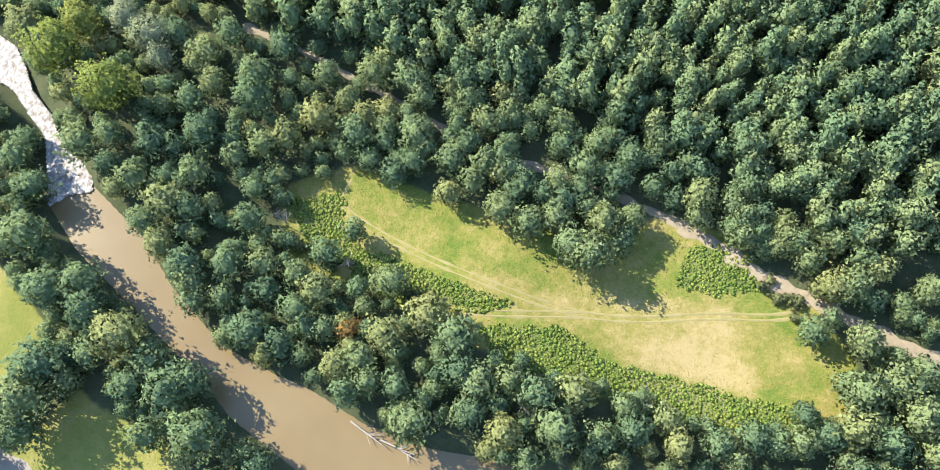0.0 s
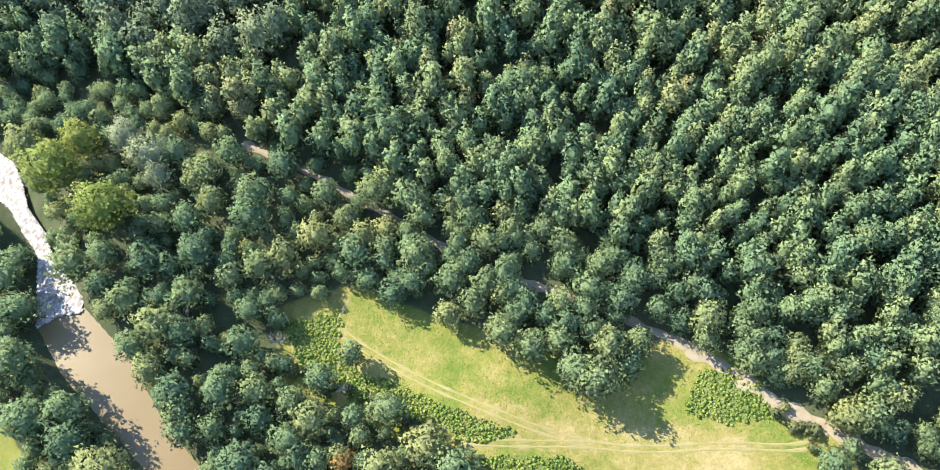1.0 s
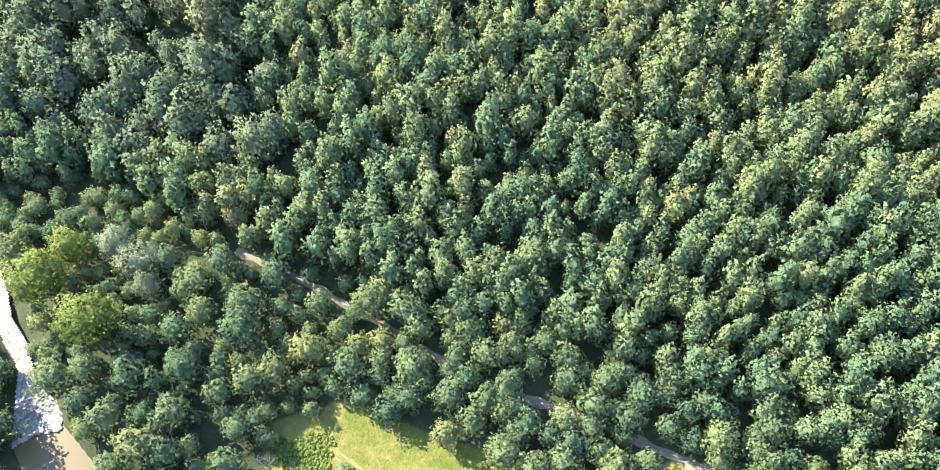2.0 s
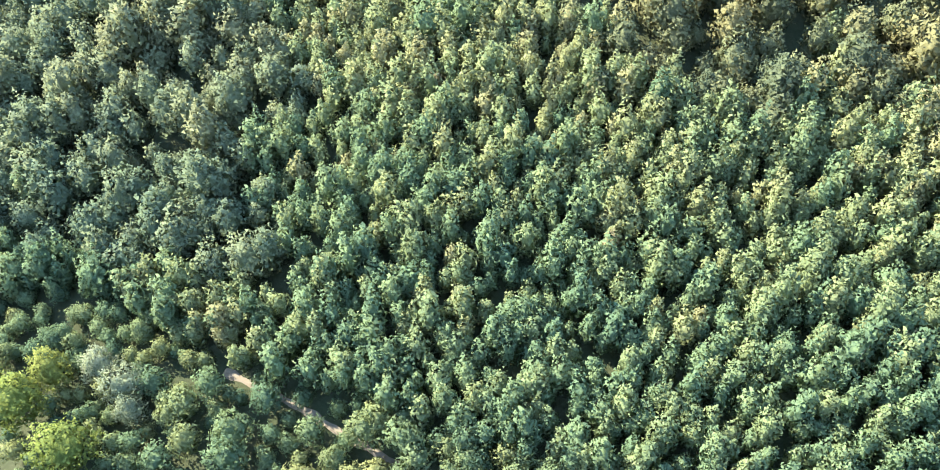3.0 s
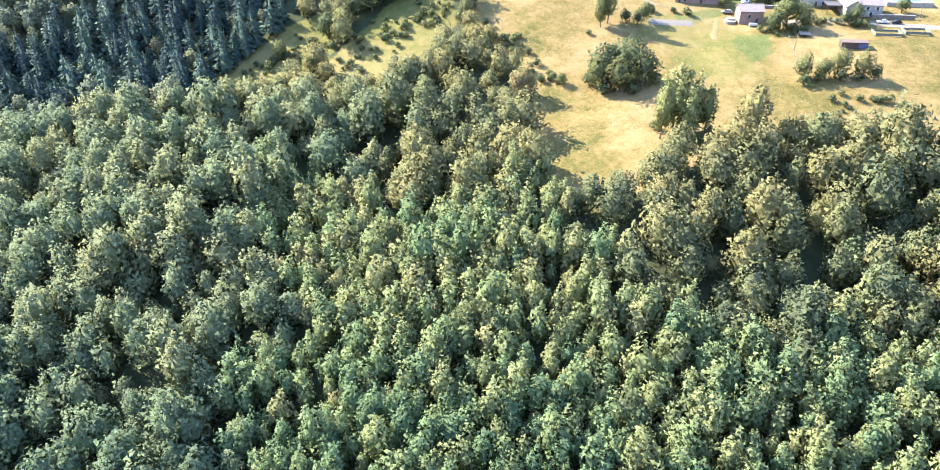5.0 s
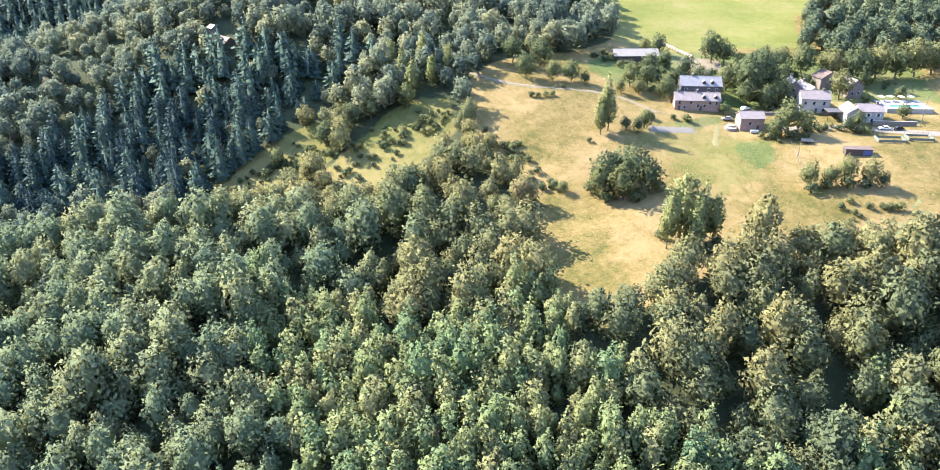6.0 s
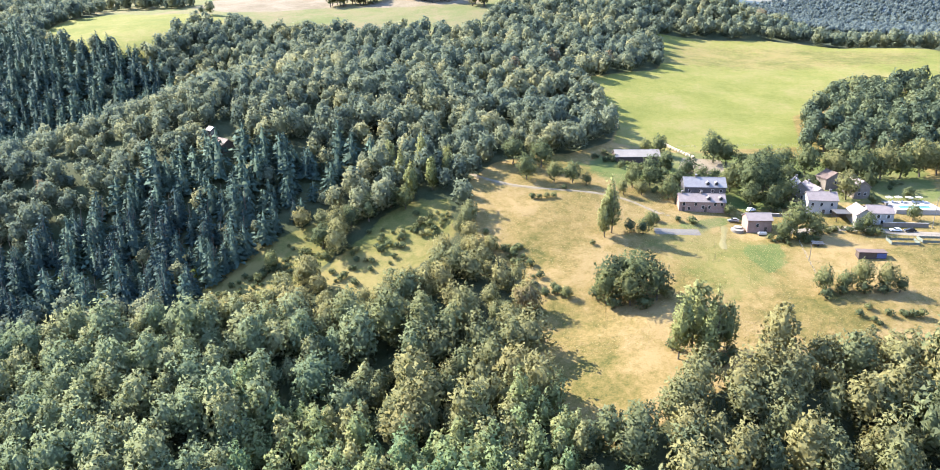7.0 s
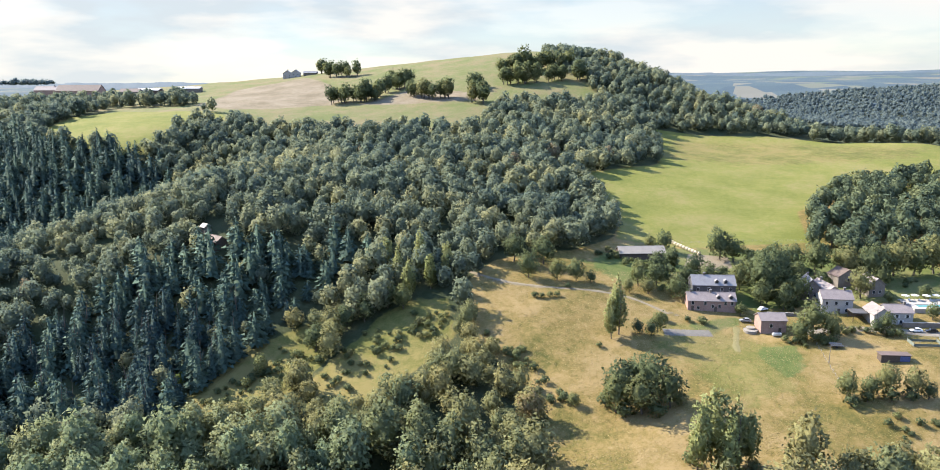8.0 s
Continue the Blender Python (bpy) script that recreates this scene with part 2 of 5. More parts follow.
gravel = plain("pale_gravel", (0.13, 0.108, 0.078), (0.2, 0.175, 0.14), 0.5, 0.95, 0, 0.04)


def water_material(name, dark, light, rough, relief):
    m, n, l, p = material(name)
    broad = noise_node(n, l, 0.06, 4, 0.5)
    l.new(ramp_node(n, l, broad, [(0.3, dark), (0.7, light)]), p.inputs["Base Color"])
    p.inputs["Roughness"].default_value, p.inputs["IOR"].default_value = rough, 1.33
    bump_node(n, l, noise_node(n, l, 1.4, 3, 0.5), 0.25, relief, p)
    return m


muddy_water = water_material("muddy_water", (0.112, 0.082, 0.039), (0.130, 0.098, 0.048), 0.25, 0.05)


def foam_material():
    m, n, l, p = material("broken_white_water")
    a = noise_node(n, l, 0.9, 6, 0.7, (1.0, 0.6, 1.0))
    l.new(ramp_node(n, l, a, [(0.36, (0.115, 0.09, 0.065)), (0.48, (0.185, 0.172, 0.155)), (0.62, (0.335, 0.333, 0.328))]), p.inputs["Base Color"])
    p.inputs["Roughness"].default_value = 0.85
    bump_node(n, l, a, 0.8, 0.5, p)
    return m


foam = foam_material()


# Buildings, vehicles and small things.
stone_wall = plain("stone_wall", (0.106, 0.086, 0.069), (0.198, 0.172, 0.142), 0.8, 0.9, 0, 0.04)
pink_wall = plain("pink_stone_wall", (0.198, 0.125, 0.100), (0.317, 0.217, 0.179), 0.7, 0.9, 0, 0.04)
pale_wall = plain("pale_render_wall", (0.277, 0.257, 0.231), (0.370, 0.350, 0.317), 0.6, 0.85)
dark_wall = plain("dark_slate_wall", (0.040, 0.038, 0.040), (0.079, 0.076, 0.076), 0.9, 0.8)
slate = plain("grey_slate_roof", (0.14, 0.132, 0.134), (0.21, 0.202, 0.2), 0.7, 0.55, 0, 0.02)
clay = plain("pinkish_tile_roof", (0.135, 0.112, 0.105), (0.235, 0.195, 0.18), 0.6, 0.8, 0, 0.03)
brown_roof = plain("brown_tile_roof", (0.073, 0.050, 0.040), (0.132, 0.092, 0.076), 0.6, 0.8, 0, 0.03)
sheet_roof = plain("weathered_sheet_roof", (0.165, 0.145, 0.119), (0.238, 0.211, 0.178), 0.4, 0.7, 0, 0.02)
white_paint = plain("white_paint", (0.436, 0.429, 0.409), (0.528, 0.521, 0.508), 1.5, 0.5, 0, 0)
dark_glass = plain("window_glass", (0.015, 0.018, 0.022), (0.03, 0.034, 0.04), 2.0, 0.08, 0, 0)
dark_wood = plain("dark_wood", (0.045, 0.032, 0.024), (0.09, 0.066, 0.05), 2.0, 0.8)
pool_water = water_material("pool_water", (0.08, 0.21, 0.21), (0.11, 0.25, 0.25), 0.06, 0.02)
paving = plain("pale_paving", (0.252, 0.228, 0.198), (0.336, 0.312, 0.276), 0.8, 0.8)
black_rubber = plain("black_rubber", (0.012, 0.012, 0.012), (0.025, 0.025, 0.025), 3, 0.8, 0, 0)
car_white = plain("white_car_paint", (0.62, 0.62, 0.62), (0.7, 0.7, 0.7), 0.3, 0.25, 0, 0)
car_black = plain("black_car_paint", (0.014, 0.014, 0.016), (0.022, 0.022, 0.025), 0.3, 0.2, 0, 0)
grey_metal = plain("grey_metal", (0.22, 0.22, 0.22), (0.34, 0.34, 0.34), 2, 0.5, 0.3, 0)
blue_sheet = plain("blue_tarpaulin", (0.04, 0.06, 0.16), (0.07, 0.10, 0.24), 1.5, 0.5)
green_net = plain("green_netting", (0.09, 0.11, 0.09), (0.15, 0.17, 0.14), 2, 0.8)
weed_mat = plain("dark_plot_cover", (0.095, 0.084, 0.068), (0.155, 0.14, 0.118), 0.8, 0.8)
straw = plain("straw_bale", (0.38, 0.32, 0.2), (0.55, 0.48, 0.34), 1.5, 0.9)
# The skyline ridges have their haze painted in as a blue-grey base colour.
hazy_hill = plain("distant_hazed_hills", (0.062, 0.086, 0.104), (0.085, 0.108, 0.12), 0.004, 1.0, 0, 0)

# ---- the land ----
# Heights of the ground in metres: the valley floor and the wooded slope above it, then the upland.
SLOPE = [
    (-150, -40, 2), (-60, -40, -1), (0, -60, 0), (90, -40, 0), (200, -40, 4), (-90, 30, -2), (0, 20, -3), (80, 20, -2), (160, 30, 6),
    (0, 55, -2), (-35, 85, -3), (78, 64, 3), (56, 84, 4), (30, 70, 0), (-34, 117, 5), (-41, 101, 0), (-117, 124, 3), (92, 115, 24),
    (14, 148, 23), (-50, 158, 19), (64, 158, 31), (2, 181, 37), (-109, 174, 15), (150, 150, 36), (-200, 160, 12),
]
UPLAND = [
    (-31, 210, 43), (-90, 201, 33), (106, 228, 58), (50, 250, 69), (-51, 251, 53), (-144, 228, 38), (180, 240, 66), (44, 313, 81),
    (22, 312, 79), (130, 305, 84), (131, 327, 88), (96, 355, 90), (35, 344, 89), (78, 376, 94), (-20, 330, 80), (-103, 329, 71), (-75, 344, 77), (-43, 358, 87),
    (-60, 290, 66), (-104, 295, 67), (-182, 347, 70), (-131, 410, 108), (10, 373, 97),
]
FAR_HILLS = [
    (90, 446, 104), (200, 430, 101), (80, 560, 124), (160, 700, 137), (330, 690, 132), (300, 480, 108), (-250, 500, 86), (-300, 478, 78), (-212, 535, 99), (-355, 455, 72), (-239, 431, 98), (-214, 454, 107), (-192, 478, 114), (-168, 505, 121), (-270, 405, 85), (-300, 560, 116), (-360, 560, 113), (-260, 620, 142), (-90, 560, 131),
    (-330, 850, 164), (-150, 820, 170), (30, 850, 195), (110, 880, 199), (60, 980, 212), (-80, 1000, 205), (224, 775, 150), (-180, 1000, 195), (192, 812, 160), (281, 721, 130), (157, 848, 180), (300, 830, 110), (220, 900, 130), (420, 760, 98),
    (-500, 400, 95), (-600, 900, 164), (500, 300, 80), (0, 1300, 180), (600, 1000, 90), (-500, 1500, 160), (450, 100, 40), (-450, 100, 20),
]
LAND = np.array(SLOPE + UPLAND + FAR_HILLS, float)


def spread(a, b):
    return np.sqrt(((a[:, None, :2] - b[None, :, :2]) ** 2).sum(2) + 30.0 ** 2)


LAND_WEIGHTS = np.linalg.solve(np.block([[spread(LAND, LAND), np.ones((len(LAND), 1))], [np.ones((1, len(LAND))), np.zeros((1, 1))]]), np.append(LAND[:, 2], 0.0))


def land(xy):
    """Smooth ground height at an array of places."""
    return spread(xy, LAND) @ LAND_WEIGHTS[:-1] + LAND_WEIGHTS[-1]


RIVER = [(-190, 152), (-152, 138), (-142, 132), (-126, 111), (-108, 87), (-90, 72), (-79, 58), (-63, 43), (-51, 37), (-37, 32), (-24, 25), (-10, 20), (21, 16), (60, 10), (130, 2),
         (130, -14), (40, -6), (0, 2), (-35, 10), (-57, 24), (-64, 31), (-88, 51), (-108, 67), (-120, 81), (-126, 90), (-138, 108), (-150, 120), (-190, 134)]
VALLEY_MEADOW = [(-50, 86), (-33, 92), (-10, 83), (17, 76), (30, 66), (42, 70), (53, 79), (65, 75), (77, 62), (87, 56), (95, 43), (90, 30), (65, 30), (36, 38), (9, 47), (-8, 55), (-24, 62), (-46, 71)]
UPPER_MEADOW = [(-11, 388), (-2, 403), (17, 415), (33, 418), (58, 444), (66, 478), (51, 511), (58, 557), (108, 587), (124, 699), (225, 700), (331, 667), (460, 640), (460, 270), (130, 269), (111, 278),
                (91, 275), (82, 277), (52, 260), (38, 251), (30, 247), (22, 252), (13, 273), (8, 292), (15, 313), (8, 330), (-8, 351)]
BIG_PASTURE = [(78, 440), (58, 444), (66, 478), (51, 511), (58, 557), (108, 587), (124, 699), (225, 700), (331, 667), (460, 640), (460, 470), (210, 545), (160, 495), (150, 452)]
GULLY_MEADOW = [(-116, 310), (-110, 335), (-106, 344), (-91, 359), (-78, 365), (-69, 350), (-79, 334), (-89, 324), (-95, 314), (-104, 304)]
GULLY_HEAD = [(-71, 333), (-62, 348), (-53, 357), (-48, 368), (-38, 375), (-24, 374), (-20, 354), (-29, 341), (-39, 334), (-47, 322), (-59, 319)]
LEFT_PASTURE = [(-360, 655), (-374, 728), (-324, 759), (-253, 714), (-220, 707), (-211, 672), (-248, 648), (-240, 614), (-262, 601), (-299, 610), (-337, 630)]
BANK_PASTURE = [(-230, 75), (-125, 61), (-107, 44), (-108, 39), (-114, 26), (-230, 10)]
BANK_GLADE = [(-95, 29), (-88, 24), (-71, 17), (-63, 8), (-80, -20), (-130, -20), (-108, 9)]
PLATEAU = [(-700, 780), (-430, 800), (-300, 740), (-235, 728), (-205, 665), (-190, 655), (-150, 645), (-107, 655), (-61, 648), (-20, 642), (-15, 665), (-3, 725), (31, 730), (79, 750), (79, 770), (74, 806), (40, 850), (60, 960), (80, 1100), (-700, 1100)]


BRAMBLES = [[(5, 50), (25, 51), (36, 43), (66, 36), (87, 32), (90, 27), (58, 29), (35, 36), (10, 42)],
            [(-50, 84), (-37, 87), (-35, 83), (-36, 76), (-29, 71), (-12, 65), (12, 56), (0, 55), (-13, 60), (-28, 64), (-44, 72)],
            [(60, 74), (69, 74), (77, 63), (66, 62), (56, 64)]]


def inside(xy, poly):
    """Which places lie in the outline."""
    p = np.array(poly, float)
    q = np.roll(p, -1, 0)
    x, y = xy[:, 0:1], xy[:, 1:2]
    cross = ((p[:, 1] > y) != (q[:, 1] > y)) & (x < (q[:, 0] - p[:, 0]) * (y - p[:, 1]) / (q[:, 1] - p[:, 1] + 1e-9) + p[:, 0])
    return cross.sum(1) % 2 == 1


def off_line(xy, line, closed=False):
    """Distance of places from a line of points."""
    p = np.array(line, float)
    q = np.roll(p, -1, 0) if closed else p[1:]
    p = p if closed else p[:-1]
    best = np.full(len(xy), 1e9)
    for a, b in zip(p, q):
        s = np.clip(((xy - a) @ (b - a)) / ((b - a) @ (b - a)), 0, 1)
        best = np.minimum(best, np.hypot(*(xy - a - s[:, None] * (b - a)).T))
    return best


def depth_in(xy, poly):
    """Distance from an outline, positive inside."""
    return np.where(inside(xy, poly), 1, -1) * off_line(xy, poly, True)


def ground_at(xy):
    """Ground height with the river's bed cut in."""
    xy = np.atleast_2d(np.array(xy, float))
    z = land(xy)
    z += 0.35 * np.sin(xy[:, 0] * 0.11 + 1.3) * np.sin(xy[:, 1] * 0.13)
    near = (xy[:, 1] < 200) & (xy[:, 0] < 180)
    if near.any():
        d = depth_in(xy[near], RIVER)
        z[near] = np.minimum(z[near], np.where(d > 0, -5.0 - np.minimum(d * 0.6, 2.0), -5.0 - d * 0.9))
    return z


def height(x, y):
    return float(ground_at([(x, y)])[0])


def mesh_from(name, verts, faces, mats, which=None, smooth=True, facing=None, **attributes):
    """A mesh from arrays: faces all of one corner count."""
    me = bpy.data.meshes.new(name)
    faces = np.asarray(faces, np.int32)
    k = faces.shape[1]
    me.vertices.add(len(verts))
    me.vertices.foreach_set("co", np.asarray(verts, np.float32).ravel())
    me.loops.add(faces.size)
    me.loops.foreach_set("vertex_index", faces.ravel())
    me.polygons.add(len(faces))
    me.polygons.foreach_set("loop_start", np.arange(0, faces.size, k, dtype=np.int32))
    me.polygons.foreach_set("use_smooth", np.full(len(faces), bool(smooth)))
    for m in mats:
        me.materials.append(m)
    if which is not None:
        me.polygons.foreach_set("material_index", np.asarray(which, np.int32))
    for key, values in attributes.items():
        me.attributes.new(key, "FLOAT", "POINT").data.foreach_set("value", np.asarray(values, np.float32))
    me.update(calc_edges=True)
    if facing is not None:
        me.attributes.new("custom_normal", "FLOAT_VECTOR", "POINT").data.foreach_set("vector", np.asarray(facing, np.float32).ravel())
    return me


def grid_faces(nx, ny):
    i = (np.arange(ny - 1)[:, None] * nx + np.arange(nx - 1)).ravel()
    return np.stack([i, i + 1, i + nx + 1, i + nx], 1)


# One sheet: fine near the flight, coarser to the horizon.
east = np.concatenate([-np.geomspace(4500, 420, 24), np.arange(-400, -200, 8), np.arange(-200, 200, 2.0), np.arange(200, 420, 8), np.geomspace(440, 4500, 24)])
north = np.concatenate([-np.geomspace(2500, 100, 14), np.arange(-80, 460, 2.0), np.arange(460, 1000, 7), np.geomspace(1010, 4800, 40)])
gx, gy = np.meshgrid(east, north)
sheet = np.stack([gx.ravel(), gy.ravel()], 1)
sheet_z = ground_at(sheet)
# Beyond the hill the land settles into rolling country below eye level.
far = np.clip((np.hypot(sheet[:, 0], sheet[:, 1] - 400) - 750) / 500, 0, 1)
rolling = 122 + 14 * np.sin(sheet[:, 0] * 0.0021 + 1) * np.sin(sheet[:, 1] * 0.0017 + 0.6) + np.where(sheet[:, 0] > 250, -30, 18) * np.clip((sheet[:, 1] - 500) / 800, 0, 1)
rolling += 54 * np.exp(-(((sheet[:, 0] - 1000) / 520) ** 2 + ((sheet[:, 1] - 1750) / 330) ** 2))
# Across the next valley a plateau of fields and copses climbs to the skyline.
plateau = np.clip((np.hypot(sheet[:, 0], sheet[:, 1]) - 1750) / 350, 0, 1) * np.clip((sheet[:, 0] - 150) / 300, 0, 1)
rolling = rolling * (1 - plateau) + (160 + 0.017 * (np.hypot(sheet[:, 0], sheet[:, 1]) - 1900) + 5 * np.sin(sheet[:, 0] * 0.006) * np.sin(sheet[:, 1] * 0.005)) * plateau
sheet_z = sheet_z * (1 - far) + rolling * far


def cover_of(poly, soft=5.0, wider=0.0):
    return np.clip(0.5 + (depth_in(sheet, poly) + wider) / soft, 0, 1)


LAWN = [(51, 363), (67, 362), (86, 367), (90, 352), (101, 347), (107, 339), (97, 313), (77, 304), (67, 317), (63, 331), (49, 346)]
cover = dict(
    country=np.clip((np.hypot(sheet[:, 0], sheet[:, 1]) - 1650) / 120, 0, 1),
    valley=cover_of(VALLEY_MEADOW, 6, 4),
    hay=cover_of([(4, 66), (30, 60), (66, 60), (80, 54), (88, 41), (72, 36), (43, 43), (20, 51), (-2, 61)], 12),
    dry=np.maximum(cover_of(UPPER_MEADOW, 6, 3), 0.9 * cover_of(GULLY_HEAD, 8, 2)),
    lush=np.maximum.reduce([cover_of(BIG_PASTURE, 8, 2), cover_of(LEFT_PASTURE, 12, 6), cover_of(BANK_PASTURE, 4), cover_of(BANK_GLADE, 6)]),
    lawn=np.maximum.reduce([0.62 * cover_of(LAWN, 22, 3), cover_of(GULLY_MEADOW, 5, 3), 0.75 * cover_of(GULLY_HEAD, 6, 3)]),
    upland=np.maximum(cover_of(PLATEAU, 14, 8), np.clip((sheet[:, 1] - 1000) / 60, 0, 1) * (sheet[:, 0] < 250)),
    green=np.maximum.reduce([cover_of(b, 6) for b in BRAMBLES + [[(92, 343), (106, 344), (103, 328), (95, 321), (90, 335)], [(76, 352), (98, 366), (88, 366), (70, 359)]]] + [0.85 * cover_of([(50, 388), (75, 388), (100, 372), (125, 376), (190, 380), (200, 425), (110, 440), (60, 440), (35, 410)], 16)]),
    hay_top=0.6 * cover_of([(90, 600), (128, 690), (225, 692), (331, 660), (300, 610), (180, 590)], 40),
    bare=np.maximum(np.maximum(0.72 * cover_of([(-288, 774), (-235, 728), (-150, 746), (-140, 790), (-172, 865), (-225, 960), (-290, 900)], 14), 0.62 * cover_of([(-135, 742), (-100, 735), (-15, 738), (-25, 772), (-89, 800)], 8)), np.maximum(cover_of([(81, 411), (88, 431), (106, 430), (104, 415), (91, 410)], 3), np.clip(0.62 - np.abs(off_line(sheet, [(-12, 393), (0, 386), (20, 381), (40, 381), (54, 378), (68, 366)])) / 6, 0, 1))),
)
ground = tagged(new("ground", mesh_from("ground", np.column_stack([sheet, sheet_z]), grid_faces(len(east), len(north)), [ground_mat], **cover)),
                "rolling ground with forest floor, dry meadows and green pasture", "ground", kind="structure")


def ribbon(name, line, width, mat, label, lift=0.12, wander=0.25, step=1.5, kind="structure", category="path"):
    """A strip of worn ground that follows the land."""
    p = np.array(line, float)
    for _ in range(2):
        p = np.concatenate([p[:1], np.stack([p[:-1] * 0.75 + p[1:] * 0.25, p[:-1] * 0.25 + p[1:] * 0.75], 1).reshape(-1, 2), p[-1:]])
    run = np.concatenate([[0], np.cumsum(np.hypot(*np.diff(p, axis=0).T))])
    s = np.arange(0, run[-1], step)
    c = np.stack([np.interp(s, run, p[:, 0]), np.interp(s, run, p[:, 1])], 1)
    d = np.gradient(c, axis=0)
    d /= np.hypot(*d.T)[:, None]
    side = np.stack([-d[:, 1], d[:, 0]], 1)
    w = width / 2 * (1 + wander * np.sin(s * 0.7) * np.sin(s * 0.23 + 1))
    across = np.linspace(-1, 1, 5)
    xy = (c[:, None] + side[:, None] * (across[None, :, None] * w[:, None, None])).reshape(-1, 2)
    z = ground_at(xy) + lift * np.tile(1 - 0.8 * across ** 2, len(s))
    ob = new(name, mesh_from(name, np.column_stack([xy, z]), grid_faces(5, len(s)), [mat]))
    return tagged(ob, label, category, kind=kind)


ribbon("dirt_road", [(-70, 136), (-50, 128), (-37, 121), (-26, 116), (-12, 108), (2, 100), (28, 92), (52, 83), (58, 79.5)], 2.0, dirt, "narrow dirt forest road under the trees", 0.2, 0.5)
ribbon("dirt_road", [(57, 80), (66, 75), (77, 66), (86, 62), (96, 56), (110, 49), (125, 42), (160, 30)], 3.3, dirt, "pale dirt forest road along the foot of the wooded slope", 0.2, 0.5)
MEADOW_TRACK = [(-34, 91), (-37, 84), (-27, 77), (-9, 68), (9, 61), (25, 56), (34, 54.5)]
CROSS_TRACK = [(-1, 54), (14, 54), (30, 55), (45, 54), (64, 56), (82, 55.5), (90, 58)]
for side in (-0.75, 0.75):
    ribbon("grass_track", [(x + 0.4 * side, y + side) for x, y in MEADOW_TRACK], 0.55, trodden, "faint trodden wheel rut across the valley meadow", 0.08, 0.7)
    ribbon("grass_track", [(x, y + side) for x, y in CROSS_TRACK], 0.65, trodden, "pale trodden wheel rut across the dry valley meadow", 0.08, 0.7)
ribbon("lane", [(-170, 30), (-130, 20), (-109, 11), (-97, 5), (-88, -10)], 4.0, gravel, "pale gravel lane beside the riverbank pasture", category="lane")
ribbon("village_road", [(112, 353), (120, 354), (131, 356), (147, 354), (160, 350), (200, 345), (260, 350)], 4.2, gravel, "pale village road below the houses", 0.2, 0.05, category="road")
ribbon("footpath", [(89, 359), (87, 352), (84.5, 345), (84, 339)], 2.2, trodden, "worn footpath down the meadow from the barn", 0.12)
ribbon("meadow_path", [(-14, 396), (0, 386.5), (20, 381.5), (40, 381), (54, 378), (66, 366)], 1.5, dirt, "sandy path along the top of the dry meadow", 0.15)

# Water: the calm muddy reach, and the white reach above the weir.
WATER = -5.0


def sheet_of(name, poly, z, mat, label, relief=0.0, step=1.6):
    p = np.array(poly, float)
    xs, ys = np.arange(p[:, 0].min() - 2, p[:, 0].max() + 2, step), np.arange(p[:, 1].min() - 2, p[:, 1].max() + 2, step)
    ax, ay = np.meshgrid(xs, ys)
    xy = np.stack([ax.ravel(), ay.ravel()], 1)
    faces = grid_faces(len(xs), len(ys))
    faces = faces[inside(xy[faces].mean(1), poly)]
    used = np.unique(faces)
    back = np.zeros(len(xy), int)
    back[used] = np.arange(len(used))
    rng = np.random.RandomState(4)
    zz = z + relief * rng.rand(len(used))
    return tagged(new(name, mesh_from(name, np.column_stack([xy[used], zz]), back[faces], [mat])), label, "water", kind="structure")


CALM = [(-128, 84), (-105, 92), (-60, 50), (-20, 33), (25, 22), (70, 14), (140, 8), (140, -22), (30, -14), (-30, 4), (-60, 18), (-95, 50)]
RAPIDS = [(-200, 158), (-153, 140), (-147, 137), (-140, 127), (-135, 118), (-127, 110), (-120, 99), (-109, 91), (-108, 85), (-114, 83.5), (-119, 79.5), (-122.5, 90), (-126.5, 102), (-133.5, 109.5), (-141, 118), (-148, 122), (-200, 138)]
sheet_of("water", CALM, WATER, muddy_water, "calm brown muddy river water")
sheet_of("rapids", RAPIDS, WATER + 0.25, foam, "broken white water of rapids above a weir", 0.3, 0.55)


def far_ridge(name, west, eastward, y, base, crest, mat, label, seed):
    """A distant range of hills, as a solid ridge."""
    xs = np.linspace(west, eastward, 160)
    top = crest + 3 * np.sin(xs * 0.0037 + seed) + 2 * np.sin(xs * 0.013 + 2 * seed) + 1.5 * np.sin(xs * 0.057) + np.array([4 * noise.noise((x * 0.03, seed, 0)) for x in xs])
    ring = [(y, np.full(160, base)), (y + 60, base * 0.5 + top * 0.5), (y + 160, top), (y + 420, np.full(160, base))]
    v = np.concatenate([np.column_stack([xs, np.full(160, yy), zz]) for yy, zz in ring])
    return tagged(new(name, mesh_from(name, v, grid_faces(160, 4), [mat])), label, "hills", kind="structure")


far_ridge("backdrop_east", 700, 4300, 3300, 40, 203, hazy_hill, "distant hills painted blue with haze, under a bright sky", 1.0)
far_ridge("backdrop_north", -3600, 900, 3700, 40, 168, hazy_hill, "distant plateau painted blue with haze, under a bright sky", 2.2)

